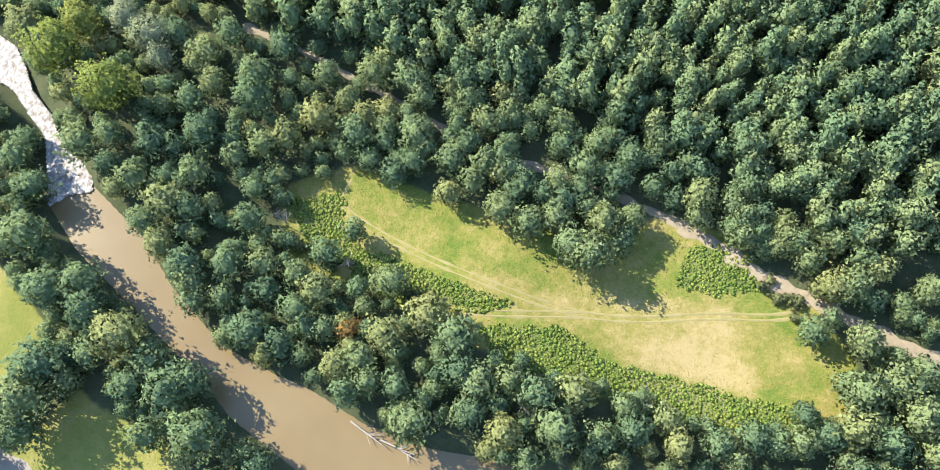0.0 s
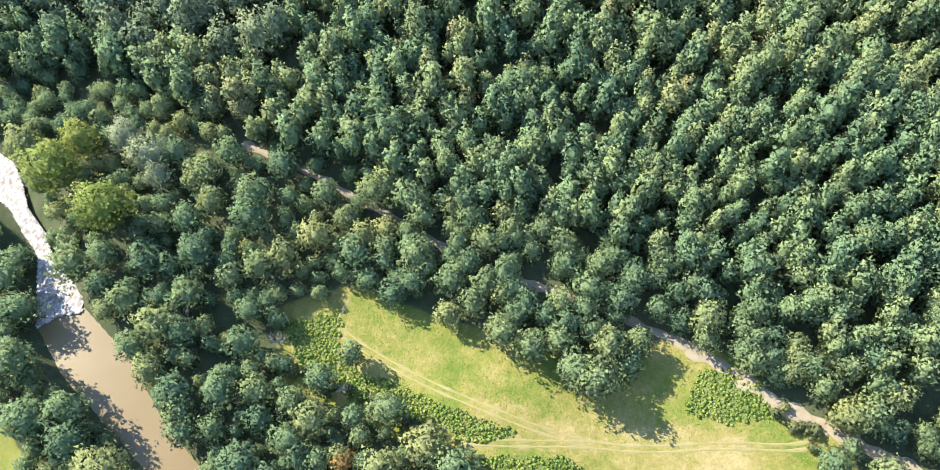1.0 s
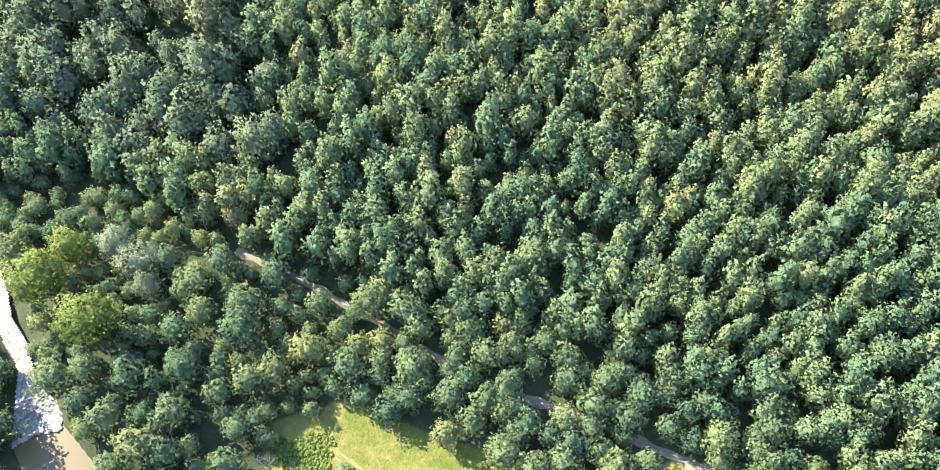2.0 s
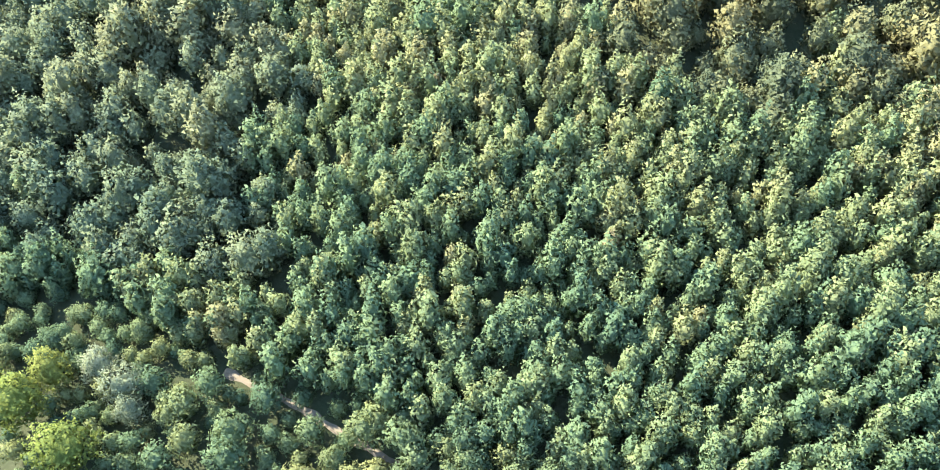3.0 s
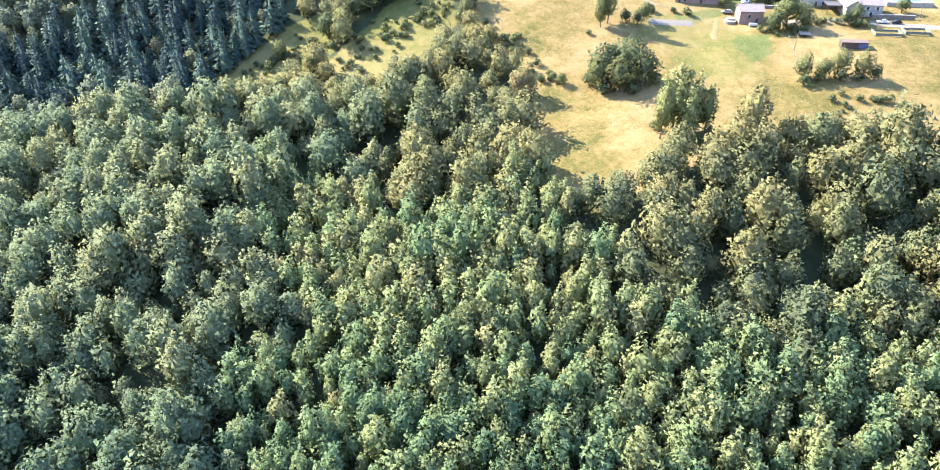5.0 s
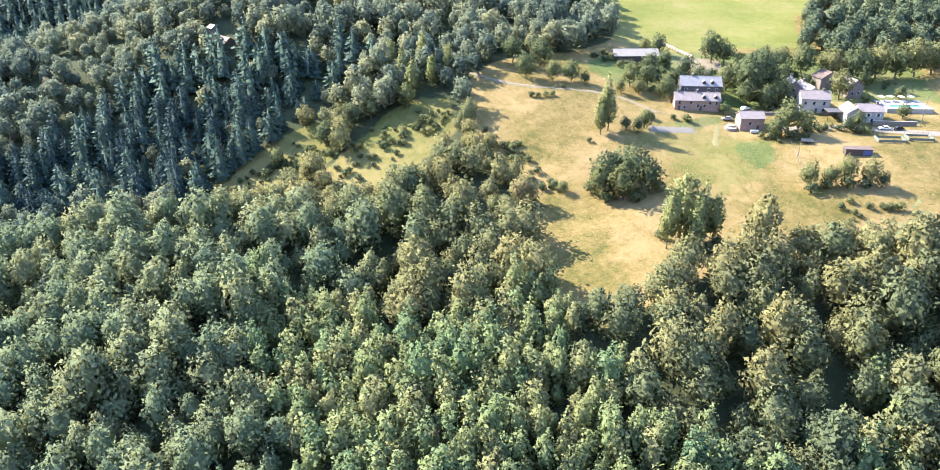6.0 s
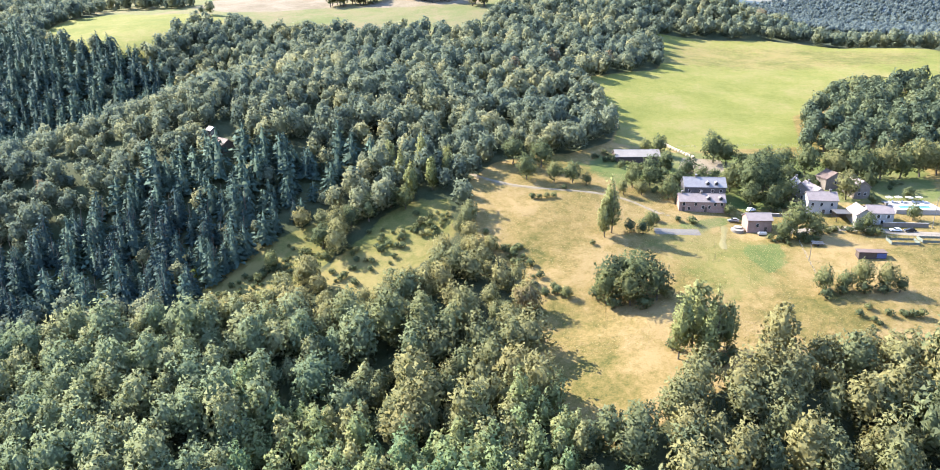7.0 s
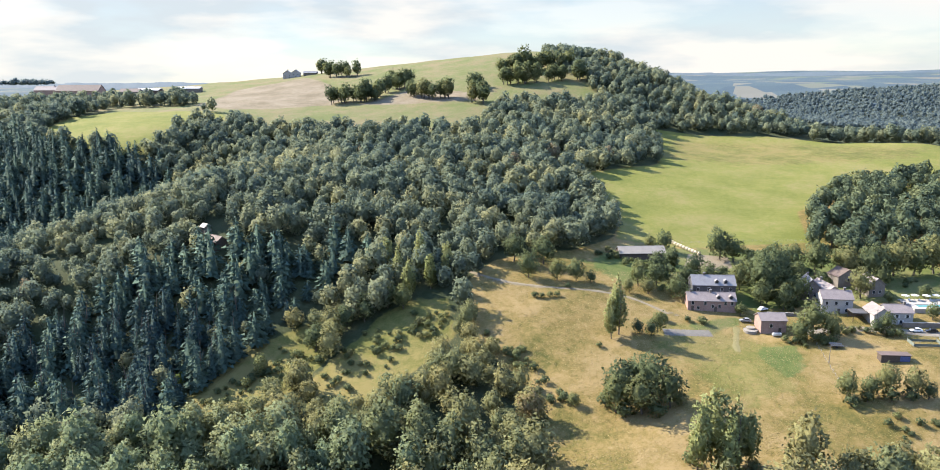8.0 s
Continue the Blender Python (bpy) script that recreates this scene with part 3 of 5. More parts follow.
# ---- trees ----
rng = np.random.RandomState(11)
PHI = (1 + 5 ** 0.5) / 2
ICO = np.array([(-1, PHI, 0), (1, PHI, 0), (-1, -PHI, 0), (1, -PHI, 0), (0, -1, PHI), (0, 1, PHI), (0, -1, -PHI), (0, 1, -PHI), (PHI, 0, -1), (PHI, 0, 1), (-PHI, 0, -1), (-PHI, 0, 1)]) / (1 + PHI ** 2) ** 0.5
ICO_FACES = np.array([(0, 11, 5), (0, 5, 1), (0, 1, 7), (0, 7, 10), (0, 10, 11), (1, 5, 9), (5, 11, 4), (11, 10, 2), (10, 7, 6), (7, 1, 8),
                      (3, 9, 4), (3, 4, 2), (3, 2, 6), (3, 6, 8), (3, 8, 9), (4, 9, 5), (2, 4, 11), (6, 2, 10), (8, 6, 7), (9, 8, 1)])


def unit(v):
    return v / np.linalg.norm(v, axis=-1, keepdims=True)


def cards(at, out, size, r, loose=0.5, along=None):
    """Small leaf clumps at places, three-cornered, facing roughly outwards; along: the way each one points."""
    k = len(at)
    n = unit(out + r.normal(0, loose, (k, 3)))
    a = unit(np.cross(n, r.normal(0, 1, (k, 3)))) if along is None else unit(along + r.normal(0, 0.18, (k, 3)))
    b = unit(np.cross(n, a))
    s = (size * r.uniform(0.6, 1.4, k))[:, None]
    w = r.uniform(0.5, 0.95, (k, 1))
    v = np.stack([at + a * s * 1.15, at + (-0.55 * a + b * w) * s, at + (-0.55 * a - b * w) * s], 1).reshape(-1, 3)
    return v, np.arange(3 * k).reshape(-1, 3)


def finer(v, f):
    """Every triangle of a ball cut into four."""
    mids, vs, fs = {}, list(map(tuple, v)), []

    def middle(i, j):
        key = (min(i, j), max(i, j))
        if key not in mids:
            mids[key] = len(vs)
            vs.append(tuple(unit(np.array(vs[i]) + np.array(vs[j]))))
        return mids[key]

    for i, j, k in f:
        a, b, c = middle(i, j), middle(j, k), middle(k, i)
        fs += [(i, a, c), (a, j, b), (c, b, k), (a, b, c)]
    return np.array(vs), np.array(fs)


BALL, BALL_FACES = finer(ICO, ICO_FACES)


def crown(seed, radius, bottom, top, clumps, size, narrow=0.0, boughs=7, tufts=30, loose=0.75, fine=True, rough=1.0, together=0.68, heart=0.62):
    """A crown: boughs that swell out of it, tufts on the boughs, and leaf clumps over and in them, round a small core."""
    r = np.random.RandomState(seed)
    half = (top - bottom) / 2
    mid = bottom + half * (0.95 - 0.25 * narrow)
    big, small = unit(r.normal(0, 1, (boughs, 3)) + [0, 0, 0.25]), unit(r.normal(0, 1, (tufts, 3)) + [0, 0, 0.3])
    big_by, small_by = rough * r.uniform(0.05, 0.36, boughs), rough * r.uniform(0.12, 0.42, tufts)
    wide_big, wide_small = 0.5, 1.25 / tufts ** 0.5

    def swell(d):
        """How far out the crown reaches along directions, and which way its surface leans there."""
        far_big, far_small = np.linalg.norm(d[:, None] - big[None], axis=2), np.linalg.norm(d[:, None] - small[None], axis=2)
        reach = 0.56 + (big_by * np.exp(-(far_big / wide_big) ** 2)).max(1) + (small_by * np.exp(-(far_small / wide_small) ** 2)).max(1)
        lean = unit(d + 0.5 * (d - big[far_big.argmin(1)]) / wide_big + 0.8 * (d - small[far_small.argmin(1)]) / wide_small + [0, 0, 0.1])
        return reach[:, None], lean

    def place(d, reach):
        at = d * reach * [radius, radius, half]
        at[:, 2] = np.where(d[:, 2] > 0, at[:, 2] * (top - mid) / half, at[:, 2] * (mid - bottom) / half) + mid
        at[:, :2] *= 1 - narrow * np.clip((at[:, 2:] - bottom) / (top - bottom), 0, 1)
        return at

    d = unit(r.normal(0, 1, (clumps, 3)) + [0, 0, 0.22])
    reach, lean = swell(d)
    deep = np.where(r.rand(clumps, 1) < 0.85, r.uniform(0.92, 1.1, (clumps, 1)), r.uniform(0.65, 0.92, (clumps, 1)))
    at = place(d, reach * deep)
    v, f = cards(at, lean, size, r, loose)
    ball, ball_faces = (BALL, BALL_FACES) if fine else (ICO, ICO_FACES)
    core_reach, core_lean = swell(ball)
    core = place(ball, heart * core_reach)
    # Leaves shade together as rounded tufts, with some flutter.
    leaf_out = unit((1 - together) * lean + together * d + r.normal(0, 0.15, d.shape))
    return np.concatenate([v, core]), np.concatenate([f, ball_faces + len(v)]), np.concatenate([np.repeat(leaf_out, 3, 0), core_lean])


def fir(seed, radius, top, clumps, size, bottom=0.8):
    """A conifer: drooping tiers of needle sprays round a slim core."""
    r = np.random.RandomState(seed)
    u = 1 - r.uniform(0.0, 1.0, clumps) ** 0.6
    tiers = 13
    tier = 1 - 0.38 * ((u * tiers) % 1.0)
    turn = r.uniform(0, 2 * math.pi, clumps)
    bough = 1 + 0.22 * np.sin(turn * 5 + np.floor(u * tiers) * 2.1)
    reach = (radius * (1 - u) ** 0.62 * tier * bough + 0.1) * r.uniform(0.62, 1.08, clumps)
    d = np.stack([np.cos(turn), np.sin(turn), np.zeros(clumps)], 1)
    size = size * (0.5 + 0.75 * (1 - u))
    at = d * reach[:, None] + np.stack([0 * u, 0 * u, bottom + (top - bottom) * u], 1)
    v, f = cards(at, unit(d * 0.7 + [0, 0, 0.8]), size, r, 0.35, d + [0, 0, -0.42])
    n, k = 7, len(v)
    ring = np.array([(math.cos(t), math.sin(t)) for t in np.linspace(0, 2 * math.pi, n, endpoint=False)]) * radius * 0.5
    leaf_out = unit(d + [0, 0, 0.35] + r.normal(0, 0.3, d.shape))
    out = np.concatenate([np.repeat(leaf_out, 3, 0), unit(np.column_stack([ring, np.full(n, 0.4 * radius)])), [[0, 0, 1.0]]])
    v = np.concatenate([v, np.column_stack([ring, np.full(n, bottom)]), [[0, 0, top * 0.96]]])
    return v, np.concatenate([f, [(k + i, k + (i + 1) % n, k + n) for i in range(n)]]), out


def stem(seed, radius, top, sides=6, limbs=3, lean=0.06, spread=1.5):
    """A tapered trunk with a few limbs."""
    r = np.random.RandomState(seed)
    vs, fs, k = [], [], 0

    def tube(a, b, ra, rb):
        nonlocal k
        ax = unit(b - a)
        u = unit(np.cross(ax, [0.3, 0.9, 0.2]))
        w = np.cross(ax, u)
        t = np.linspace(0, 2 * math.pi, sides, endpoint=False)
        ring = np.cos(t)[:, None] * u + np.sin(t)[:, None] * w
        vs.append(np.concatenate([a + ring * ra, b + ring * rb]))
        for i in range(sides):
            j = (i + 1) % sides
            fs.extend([(k + i, k + j, k + sides + j), (k + i, k + sides + j, k + sides + i)])
        k += 2 * sides

    foot, knee = np.array([0, 0, -0.6]), np.array([r.normal(0, lean) * top, r.normal(0, lean) * top, top * 0.55])
    tip = knee * [1.3, 1.3, 0] + [0, 0, top]
    tube(foot, knee, radius, radius * 0.65)
    tube(knee, tip, radius * 0.65, radius * 0.15)
    for _ in range(limbs):
        t = r.uniform(0, 2 * math.pi)
        start = knee * r.uniform(0.75, 1.0)
        tube(start, start + np.array([math.cos(t) * spread, math.sin(t) * spread, top * 0.28]), radius * 0.4, radius * 0.1)
    return np.concatenate(vs), np.array(fs)


def smooth_mesh(name, vf, mat):
    out = vf[2] if len(vf) > 2 else None
    return mesh_from(name, vf[0], vf[1], [mat], smooth=out is not None, facing=out)


# Each kind: its shapes in metres (several crowns), fine for single trees and plain for woods seen from afar.
ROUND = [crown(100 + k, 5.7, 0.3, 11.9, 900, 0.38, 0.1, 9, 50, 0.6) for k in range(7)]
FINE = [crown(150 + k, 5.6, 0.3, 11.9, 2200, 0.25, 0.12, 10, 70) for k in range(4)]
SLIM = [crown(200 + k, 3.7, 0.4, 12.6 - 0.5 * (k % 3), 520, 0.38, (0.12, 0.3, 0.05, 0.22, 0.45, 0.1, 0.3)[k], 7, 38) for k in range(7)]
TALL = [crown(300 + k, 4.6, 0.0, 18.8, 1300, 0.4, 0.45, 12, 80) for k in range(3)]
UPRIGHT = [crown(350 + k, 5.0, 0.4, 14.7, 760, 0.44, 0.2, 9, 54) for k in range(5)]
SHRUB = [crown(400 + k, 1.9, 0.0, 2.8, 170, 0.27, 0.0, 5, 16, 0.6, False) for k in range(4)]
FIR = [fir(500 + k, 4.4, 12.5 + 1.2 * k, 440, 0.72) for k in range(5)]
ROUND_FAR = [crown(600 + k, 4.9, 0.1, 11.6, 360, 0.52, 0.12, 9, 30, 0.5, False, 0.7, 0.55, 0.7) for k in range(6)]
FIR_FAR = [fir(700 + k, 4.5, 12.5 + 1.2 * k, 200, 0.95) for k in range(4)]
ROUND_TINY = [crown(800 + k, 4.9, 0.0, 11.2, 190, 0.7, 0.12, 8, 20, 0.4, False, 0.65, 0.6, 0.74) for k in range(5)]
LUMP = [crown(850 + k, 5.2, 0.0, 10.5, 18, 1.4, 0.1, 4, 8, 0.3, False, 0.5, 0.7, 0.85) for k in range(5)]


def scatter(box, gap, r, slack=0.5):
    """Places about a gap apart, without rows."""
    x0, y0, x1, y1 = box
    span = math.hypot(x1 - x0, y1 - y0)
    rows_, cols = int(span / (gap * 0.87)), int(span / gap)
    j, i = np.mgrid[0:rows_, 0:cols]
    xy = np.stack([(x0 + x1) / 2 + ((i + 0.5 * (j % 2)).ravel() - cols / 2) * gap, (y0 + y1) / 2 + (j.ravel() - rows_ / 2) * gap * 0.87], 1)
    xy = xy + r.uniform(-slack, slack, xy.shape) * gap
    mid, a = np.array([(x0 + x1) / 2, (y0 + y1) / 2]), 0.62
    xy = (xy - mid) @ np.array([[math.cos(a), -math.sin(a)], [math.sin(a), math.cos(a)]]) + mid
    return xy[(xy[:, 0] > x0) & (xy[:, 0] < x1) & (xy[:, 1] > y0) & (xy[:, 1] < y1)]


ROADS = [[(-70, 136), (-37, 121), (-12, 108), (2, 100), (28, 92), (52, 83), (77, 66), (96, 56), (125, 42), (160, 30)]]


def open_land(xy, margin=0.0):
    """Where no wood stands."""
    o = np.zeros(len(xy), bool)
    for poly in (VALLEY_MEADOW, UPPER_MEADOW, GULLY_MEADOW, GULLY_HEAD, LEFT_PASTURE, BANK_PASTURE, BANK_GLADE, PLATEAU):
        o |= depth_in(xy, poly) > -margin
    o |= depth_in(xy, RIVER) > -1.0
    for line in ROADS:
        o |= off_line(xy, line) < np.where(xy[:, 0] > 55, 2.6, 1.0)
    o |= off_line(xy, [(-141, 424), (-131, 413), (-127, 404)]) < 5.5
    return o


def joined(name, trees, shapes, mats, label, r, squash=0.12):
    """Many trees of one kind in one mesh. trees: rows of x, y, z, size, tone."""
    vs, fs, ns, tones, k = [], [], [], [], 0
    for (x, y, z, s, tone) in trees:
        v, f, out = shapes[r.randint(len(shapes))]
        t = r.uniform(0, 2 * math.pi)
        c, w = math.cos(t) * s, math.sin(t) * s
        h = s * r.uniform(1 - squash, 1 + squash)
        vs.append(np.stack([v[:, 0] * c - v[:, 1] * w + x, v[:, 0] * w + v[:, 1] * c + y, v[:, 2] * h + z], 1))
        c, w = math.cos(t), math.sin(t)
        ns.append(np.stack([out[:, 0] * c - out[:, 1] * w, out[:, 0] * w + out[:, 1] * c, out[:, 2]], 1))
        fs.append(f + k)
        tones.append(np.full(len(v), tone))
        k += len(v)
    me = mesh_from(name, np.concatenate(vs), np.concatenate(fs), mats, smooth=True, facing=np.concatenate(ns), tone=np.concatenate(tones))
    return tagged(new(name, me), label, "woodland", kind="stuff")


def thing_tree(name, crowns, leaf, label, category, trunk_radius, trunk_top, group=""):
    """The first trees of a kind, one for each crown shape."""
    made = []
    for k, shape in enumerate(crowns):
        top = tagged(new(name), label, category, group)
        c = new("crown", smooth_mesh("crown", shape, leaf))
        t = new("trunk", smooth_mesh("trunk", stem(900 + k, trunk_radius, trunk_top), bark))
        c.parent = t.parent = top
        made.append(top)
    return made


def plant(models, trees, r, squash=0.14):
    """Sets copies of the models at rows of x, y, size; the models themselves take the first places."""
    for k, (x, y, s) in enumerate(trees):
        m = pose(x, y, height(x, y) - 0.1, r.normal(0, 2), r.normal(0, 2), r.uniform(0, 360)) @ Matrix.Diagonal((s, s, s * r.uniform(1 - squash, 1 + squash), 1))
        if k < len(models):
            models[k].matrix_basis = m
        else:
            ob = models[k % len(models)]
            keep = ob.scale.copy()
            ob.scale = (1, 1, 1)
            copy_thing(ob, m)
            ob.scale = keep

# ---- woods ----
def patchy(xy, scale, shift=0.0):
    """A slow wander from 0 to 1 over the land, for the mix of tones and sizes."""
    return np.array([0.5 + 0.5 * noise.noise((x * scale + shift, y * scale, shift)) for x, y in xy])


def wood_rows(xy, size, wander, r, tone_from=0.5, tone_wander=0.5):
    z = ground_at(xy)
    tone = np.clip(tone_from + 0.0003 * xy[:, 0] + 0.0036 * np.clip(xy[:, 1] - 150, 0, 110) + tone_wander * (patchy(xy, 0.02, 3.0) - 0.5) * 2 + r.normal(0, 0.22, len(xy)), 0, 0.94)
    tone = np.where(r.rand(len(xy)) < 0.004, 1.0, tone)
    stand = 0.66 + 0.42 * patchy(xy, 0.028, 15.0) + 0.26 * patchy(xy, 0.11, 21.0)
    return np.column_stack([xy, z - 0.2, size * stand * r.uniform(1 - wander, 1 + wander, len(xy)), tone])


def clear_of(xy, placed, gap):
    p = np.array([(x, y) for x, y, s in placed])
    return np.hypot(xy[:, None, 0] - p[None, :, 0], xy[:, None, 1] - p[None, :, 1]).min(1) > gap


# Conifers: the foot of the near hillside, and the far side of the ravine behind the spur.
CONIFERS = [[(-182, 316), (-114, 316), (-106, 338), (-88, 366), (-72, 388), (-58, 402), (-70, 416), (-107, 411), (-134, 402), (-158, 401), (-166, 389), (-181, 381), (-187, 365), (-202, 356), (-235, 345), (-240, 320)],
            [(-520, 650), (-375, 650), (-340, 622), (-306, 604), (-262, 594), (-236, 588), (-205, 545), (-212, 512), (-250, 474), (-300, 442), (-420, 420), (-520, 500)]]


def coniferous(xy):
    return inside(xy, CONIFERS[0]) | inside(xy, CONIFERS[1])


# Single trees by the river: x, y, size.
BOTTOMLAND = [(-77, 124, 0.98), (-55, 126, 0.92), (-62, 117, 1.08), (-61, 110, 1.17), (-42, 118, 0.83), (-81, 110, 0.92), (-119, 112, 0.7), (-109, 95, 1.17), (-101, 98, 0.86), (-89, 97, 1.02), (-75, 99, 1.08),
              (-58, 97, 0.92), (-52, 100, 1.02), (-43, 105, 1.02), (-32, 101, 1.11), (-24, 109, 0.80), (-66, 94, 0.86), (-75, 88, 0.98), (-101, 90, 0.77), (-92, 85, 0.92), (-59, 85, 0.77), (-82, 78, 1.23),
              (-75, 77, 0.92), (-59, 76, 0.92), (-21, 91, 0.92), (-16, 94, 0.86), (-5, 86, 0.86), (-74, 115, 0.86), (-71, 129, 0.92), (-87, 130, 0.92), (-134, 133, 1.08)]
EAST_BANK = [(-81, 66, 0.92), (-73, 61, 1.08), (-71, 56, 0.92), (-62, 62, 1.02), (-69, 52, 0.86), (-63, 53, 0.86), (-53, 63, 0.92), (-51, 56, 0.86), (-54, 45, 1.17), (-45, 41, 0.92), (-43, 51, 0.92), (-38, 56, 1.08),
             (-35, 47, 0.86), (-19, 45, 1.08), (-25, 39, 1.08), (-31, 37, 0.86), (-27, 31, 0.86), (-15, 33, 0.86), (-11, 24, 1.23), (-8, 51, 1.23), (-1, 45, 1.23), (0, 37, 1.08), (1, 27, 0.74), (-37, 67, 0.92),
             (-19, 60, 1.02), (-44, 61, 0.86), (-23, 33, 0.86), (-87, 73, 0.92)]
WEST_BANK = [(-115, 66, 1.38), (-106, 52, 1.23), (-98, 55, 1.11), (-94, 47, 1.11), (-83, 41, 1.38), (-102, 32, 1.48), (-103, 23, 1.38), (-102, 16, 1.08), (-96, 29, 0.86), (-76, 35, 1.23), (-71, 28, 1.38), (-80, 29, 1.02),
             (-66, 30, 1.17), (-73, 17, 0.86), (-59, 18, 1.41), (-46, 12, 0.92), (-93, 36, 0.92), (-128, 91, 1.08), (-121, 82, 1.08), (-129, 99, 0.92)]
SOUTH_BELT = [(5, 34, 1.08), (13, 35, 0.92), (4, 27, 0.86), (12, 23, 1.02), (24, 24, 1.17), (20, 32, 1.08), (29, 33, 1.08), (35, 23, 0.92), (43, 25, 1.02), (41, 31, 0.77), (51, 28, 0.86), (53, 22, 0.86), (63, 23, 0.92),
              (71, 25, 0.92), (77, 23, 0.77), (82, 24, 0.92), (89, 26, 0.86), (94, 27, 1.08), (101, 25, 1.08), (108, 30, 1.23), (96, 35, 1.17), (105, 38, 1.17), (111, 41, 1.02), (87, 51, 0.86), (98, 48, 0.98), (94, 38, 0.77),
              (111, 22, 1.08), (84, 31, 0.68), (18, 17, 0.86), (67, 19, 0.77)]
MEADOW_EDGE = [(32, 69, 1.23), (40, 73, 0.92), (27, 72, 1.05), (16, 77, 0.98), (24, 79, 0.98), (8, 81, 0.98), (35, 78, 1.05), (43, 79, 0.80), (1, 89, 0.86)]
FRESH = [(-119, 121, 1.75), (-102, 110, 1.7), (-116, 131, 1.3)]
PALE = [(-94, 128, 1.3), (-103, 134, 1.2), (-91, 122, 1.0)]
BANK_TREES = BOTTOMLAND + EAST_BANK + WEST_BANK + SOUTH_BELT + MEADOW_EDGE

bank = scatter((-165, 0, 135, 178), 5.4, rng)
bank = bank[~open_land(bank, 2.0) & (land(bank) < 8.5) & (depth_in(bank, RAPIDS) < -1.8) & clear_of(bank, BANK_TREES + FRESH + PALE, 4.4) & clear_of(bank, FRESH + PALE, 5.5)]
rng.shuffle(bank)
slope = scatter((-185, 70, 160, 300), 4.5, rng)
slope = slope[~open_land(slope, 0.8) & (land(slope) >= 8.5) & ~coniferous(slope) & clear_of(slope, FRESH + PALE + MEADOW_EDGE, 4.5)]


def broad_zone(xy):
    """Where the large round crowns take over from the slender ones, along a ragged edge."""
    x, y = xy[:, 0], xy[:, 1]
    d = np.maximum(np.maximum(np.minimum(x - 30 - 10 * np.sin(y * 0.1), y - 205), np.minimum(-65 - x, y - 170)), y - 255)
    return d + 60 * (patchy(xy, 0.045, 6.0) - 0.5) + 25 * (patchy(xy, 0.15, 2.5) - 0.5) > 0


broad = scatter((-190, 140, 160, 302), 7.3, rng)
big = broad[~open_land(broad, 1.5) & ~coniferous(broad) & broad_zone(broad)]
big = big[(big[:, 0] < 25) | ((patchy(big, 0.055, 12.0) > 0.3) & (rng.rand(len(big)) < 0.84))]
slope = slope[~broad_zone(slope)]

bank_models = thing_tree("riverside_tree", ROUND, leaf_round, "round-crowned grey-green broadleaf tree on the riverbank", "tree", 0.28, 8.5, "riverside trees")
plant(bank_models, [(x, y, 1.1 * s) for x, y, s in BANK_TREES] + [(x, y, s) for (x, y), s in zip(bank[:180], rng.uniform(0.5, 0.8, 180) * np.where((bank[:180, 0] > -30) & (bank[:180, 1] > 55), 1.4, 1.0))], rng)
joined("riverside_wood", wood_rows(bank[180:], 0.6, 0.25, rng, 0.4) * np.where((bank[180:, 0] > -30) & (bank[180:, 1] > 55), 1.4, 1.0)[:, None] ** [0, 0, 0, 1, 0], ROUND, [leaf_round_many], "grey-green broadleaf trees filling the riverside wood", rng)
fresh_models = thing_tree("yellow_green_tree", FINE[:3], leaf_fresh, "tall yellow-green broadleaf tree beside the rapids", "tree", 0.3, 9, "yellow-green trees")
plant(fresh_models, FRESH, rng)
pale_models = thing_tree("willow", FINE[1:4], leaf_pale, "pale silvery-green willow in the riverside wood", "tree", 0.3, 9, "willows")
plant(pale_models, PALE, rng)
gold = thing_tree("browned_tree", ROUND[6:7], leaf_gold, "small broadleaf tree with dry orange-brown leaves", "tree", 0.22, 8)
plant(gold, [(-29, 47, 0.75)], rng)

order = np.argsort(slope[:, 1] + 1000 * (np.abs(slope[:, 0] - 10) > 100))
slope = slope[order]
slope_models = thing_tree("forest_tree", SLIM, leaf_slope, "slender green broadleaf tree in the dense slope forest", "tree", 0.17, 10, "forest trees")
plant(slope_models, [(x, y, s) for (x, y), s in zip(slope[:300], rng.uniform(0.85, 1.4, 300))], rng)
joined("slope_forest", wood_rows(slope[300:], 1.13, 0.3, rng, 0.38, 0.42), SLIM, [leaf_slope_many], "dense mixed green forest on the valley slope", rng)
silvery = big[:, 0] < -38 + 50 * (patchy(big, 0.04, 8.0) - 0.5) - 0.25 * (big[:, 1] - 220) + rng.normal(0, 16, len(big))
joined("upper_slope_forest", wood_rows(big[~silvery], 1.2, 0.42, rng, 0.22), ROUND + UPRIGHT, [leaf_upper_many], "round-crowned broadleaf trees at the top of the slope", rng)
joined("silvery_forest", wood_rows(big[silvery], 1.15, 0.35, rng, 0.3), ROUND + UPRIGHT, [leaf_silver_many], "silvery grey-green broadleaf trees on the slope", rng)

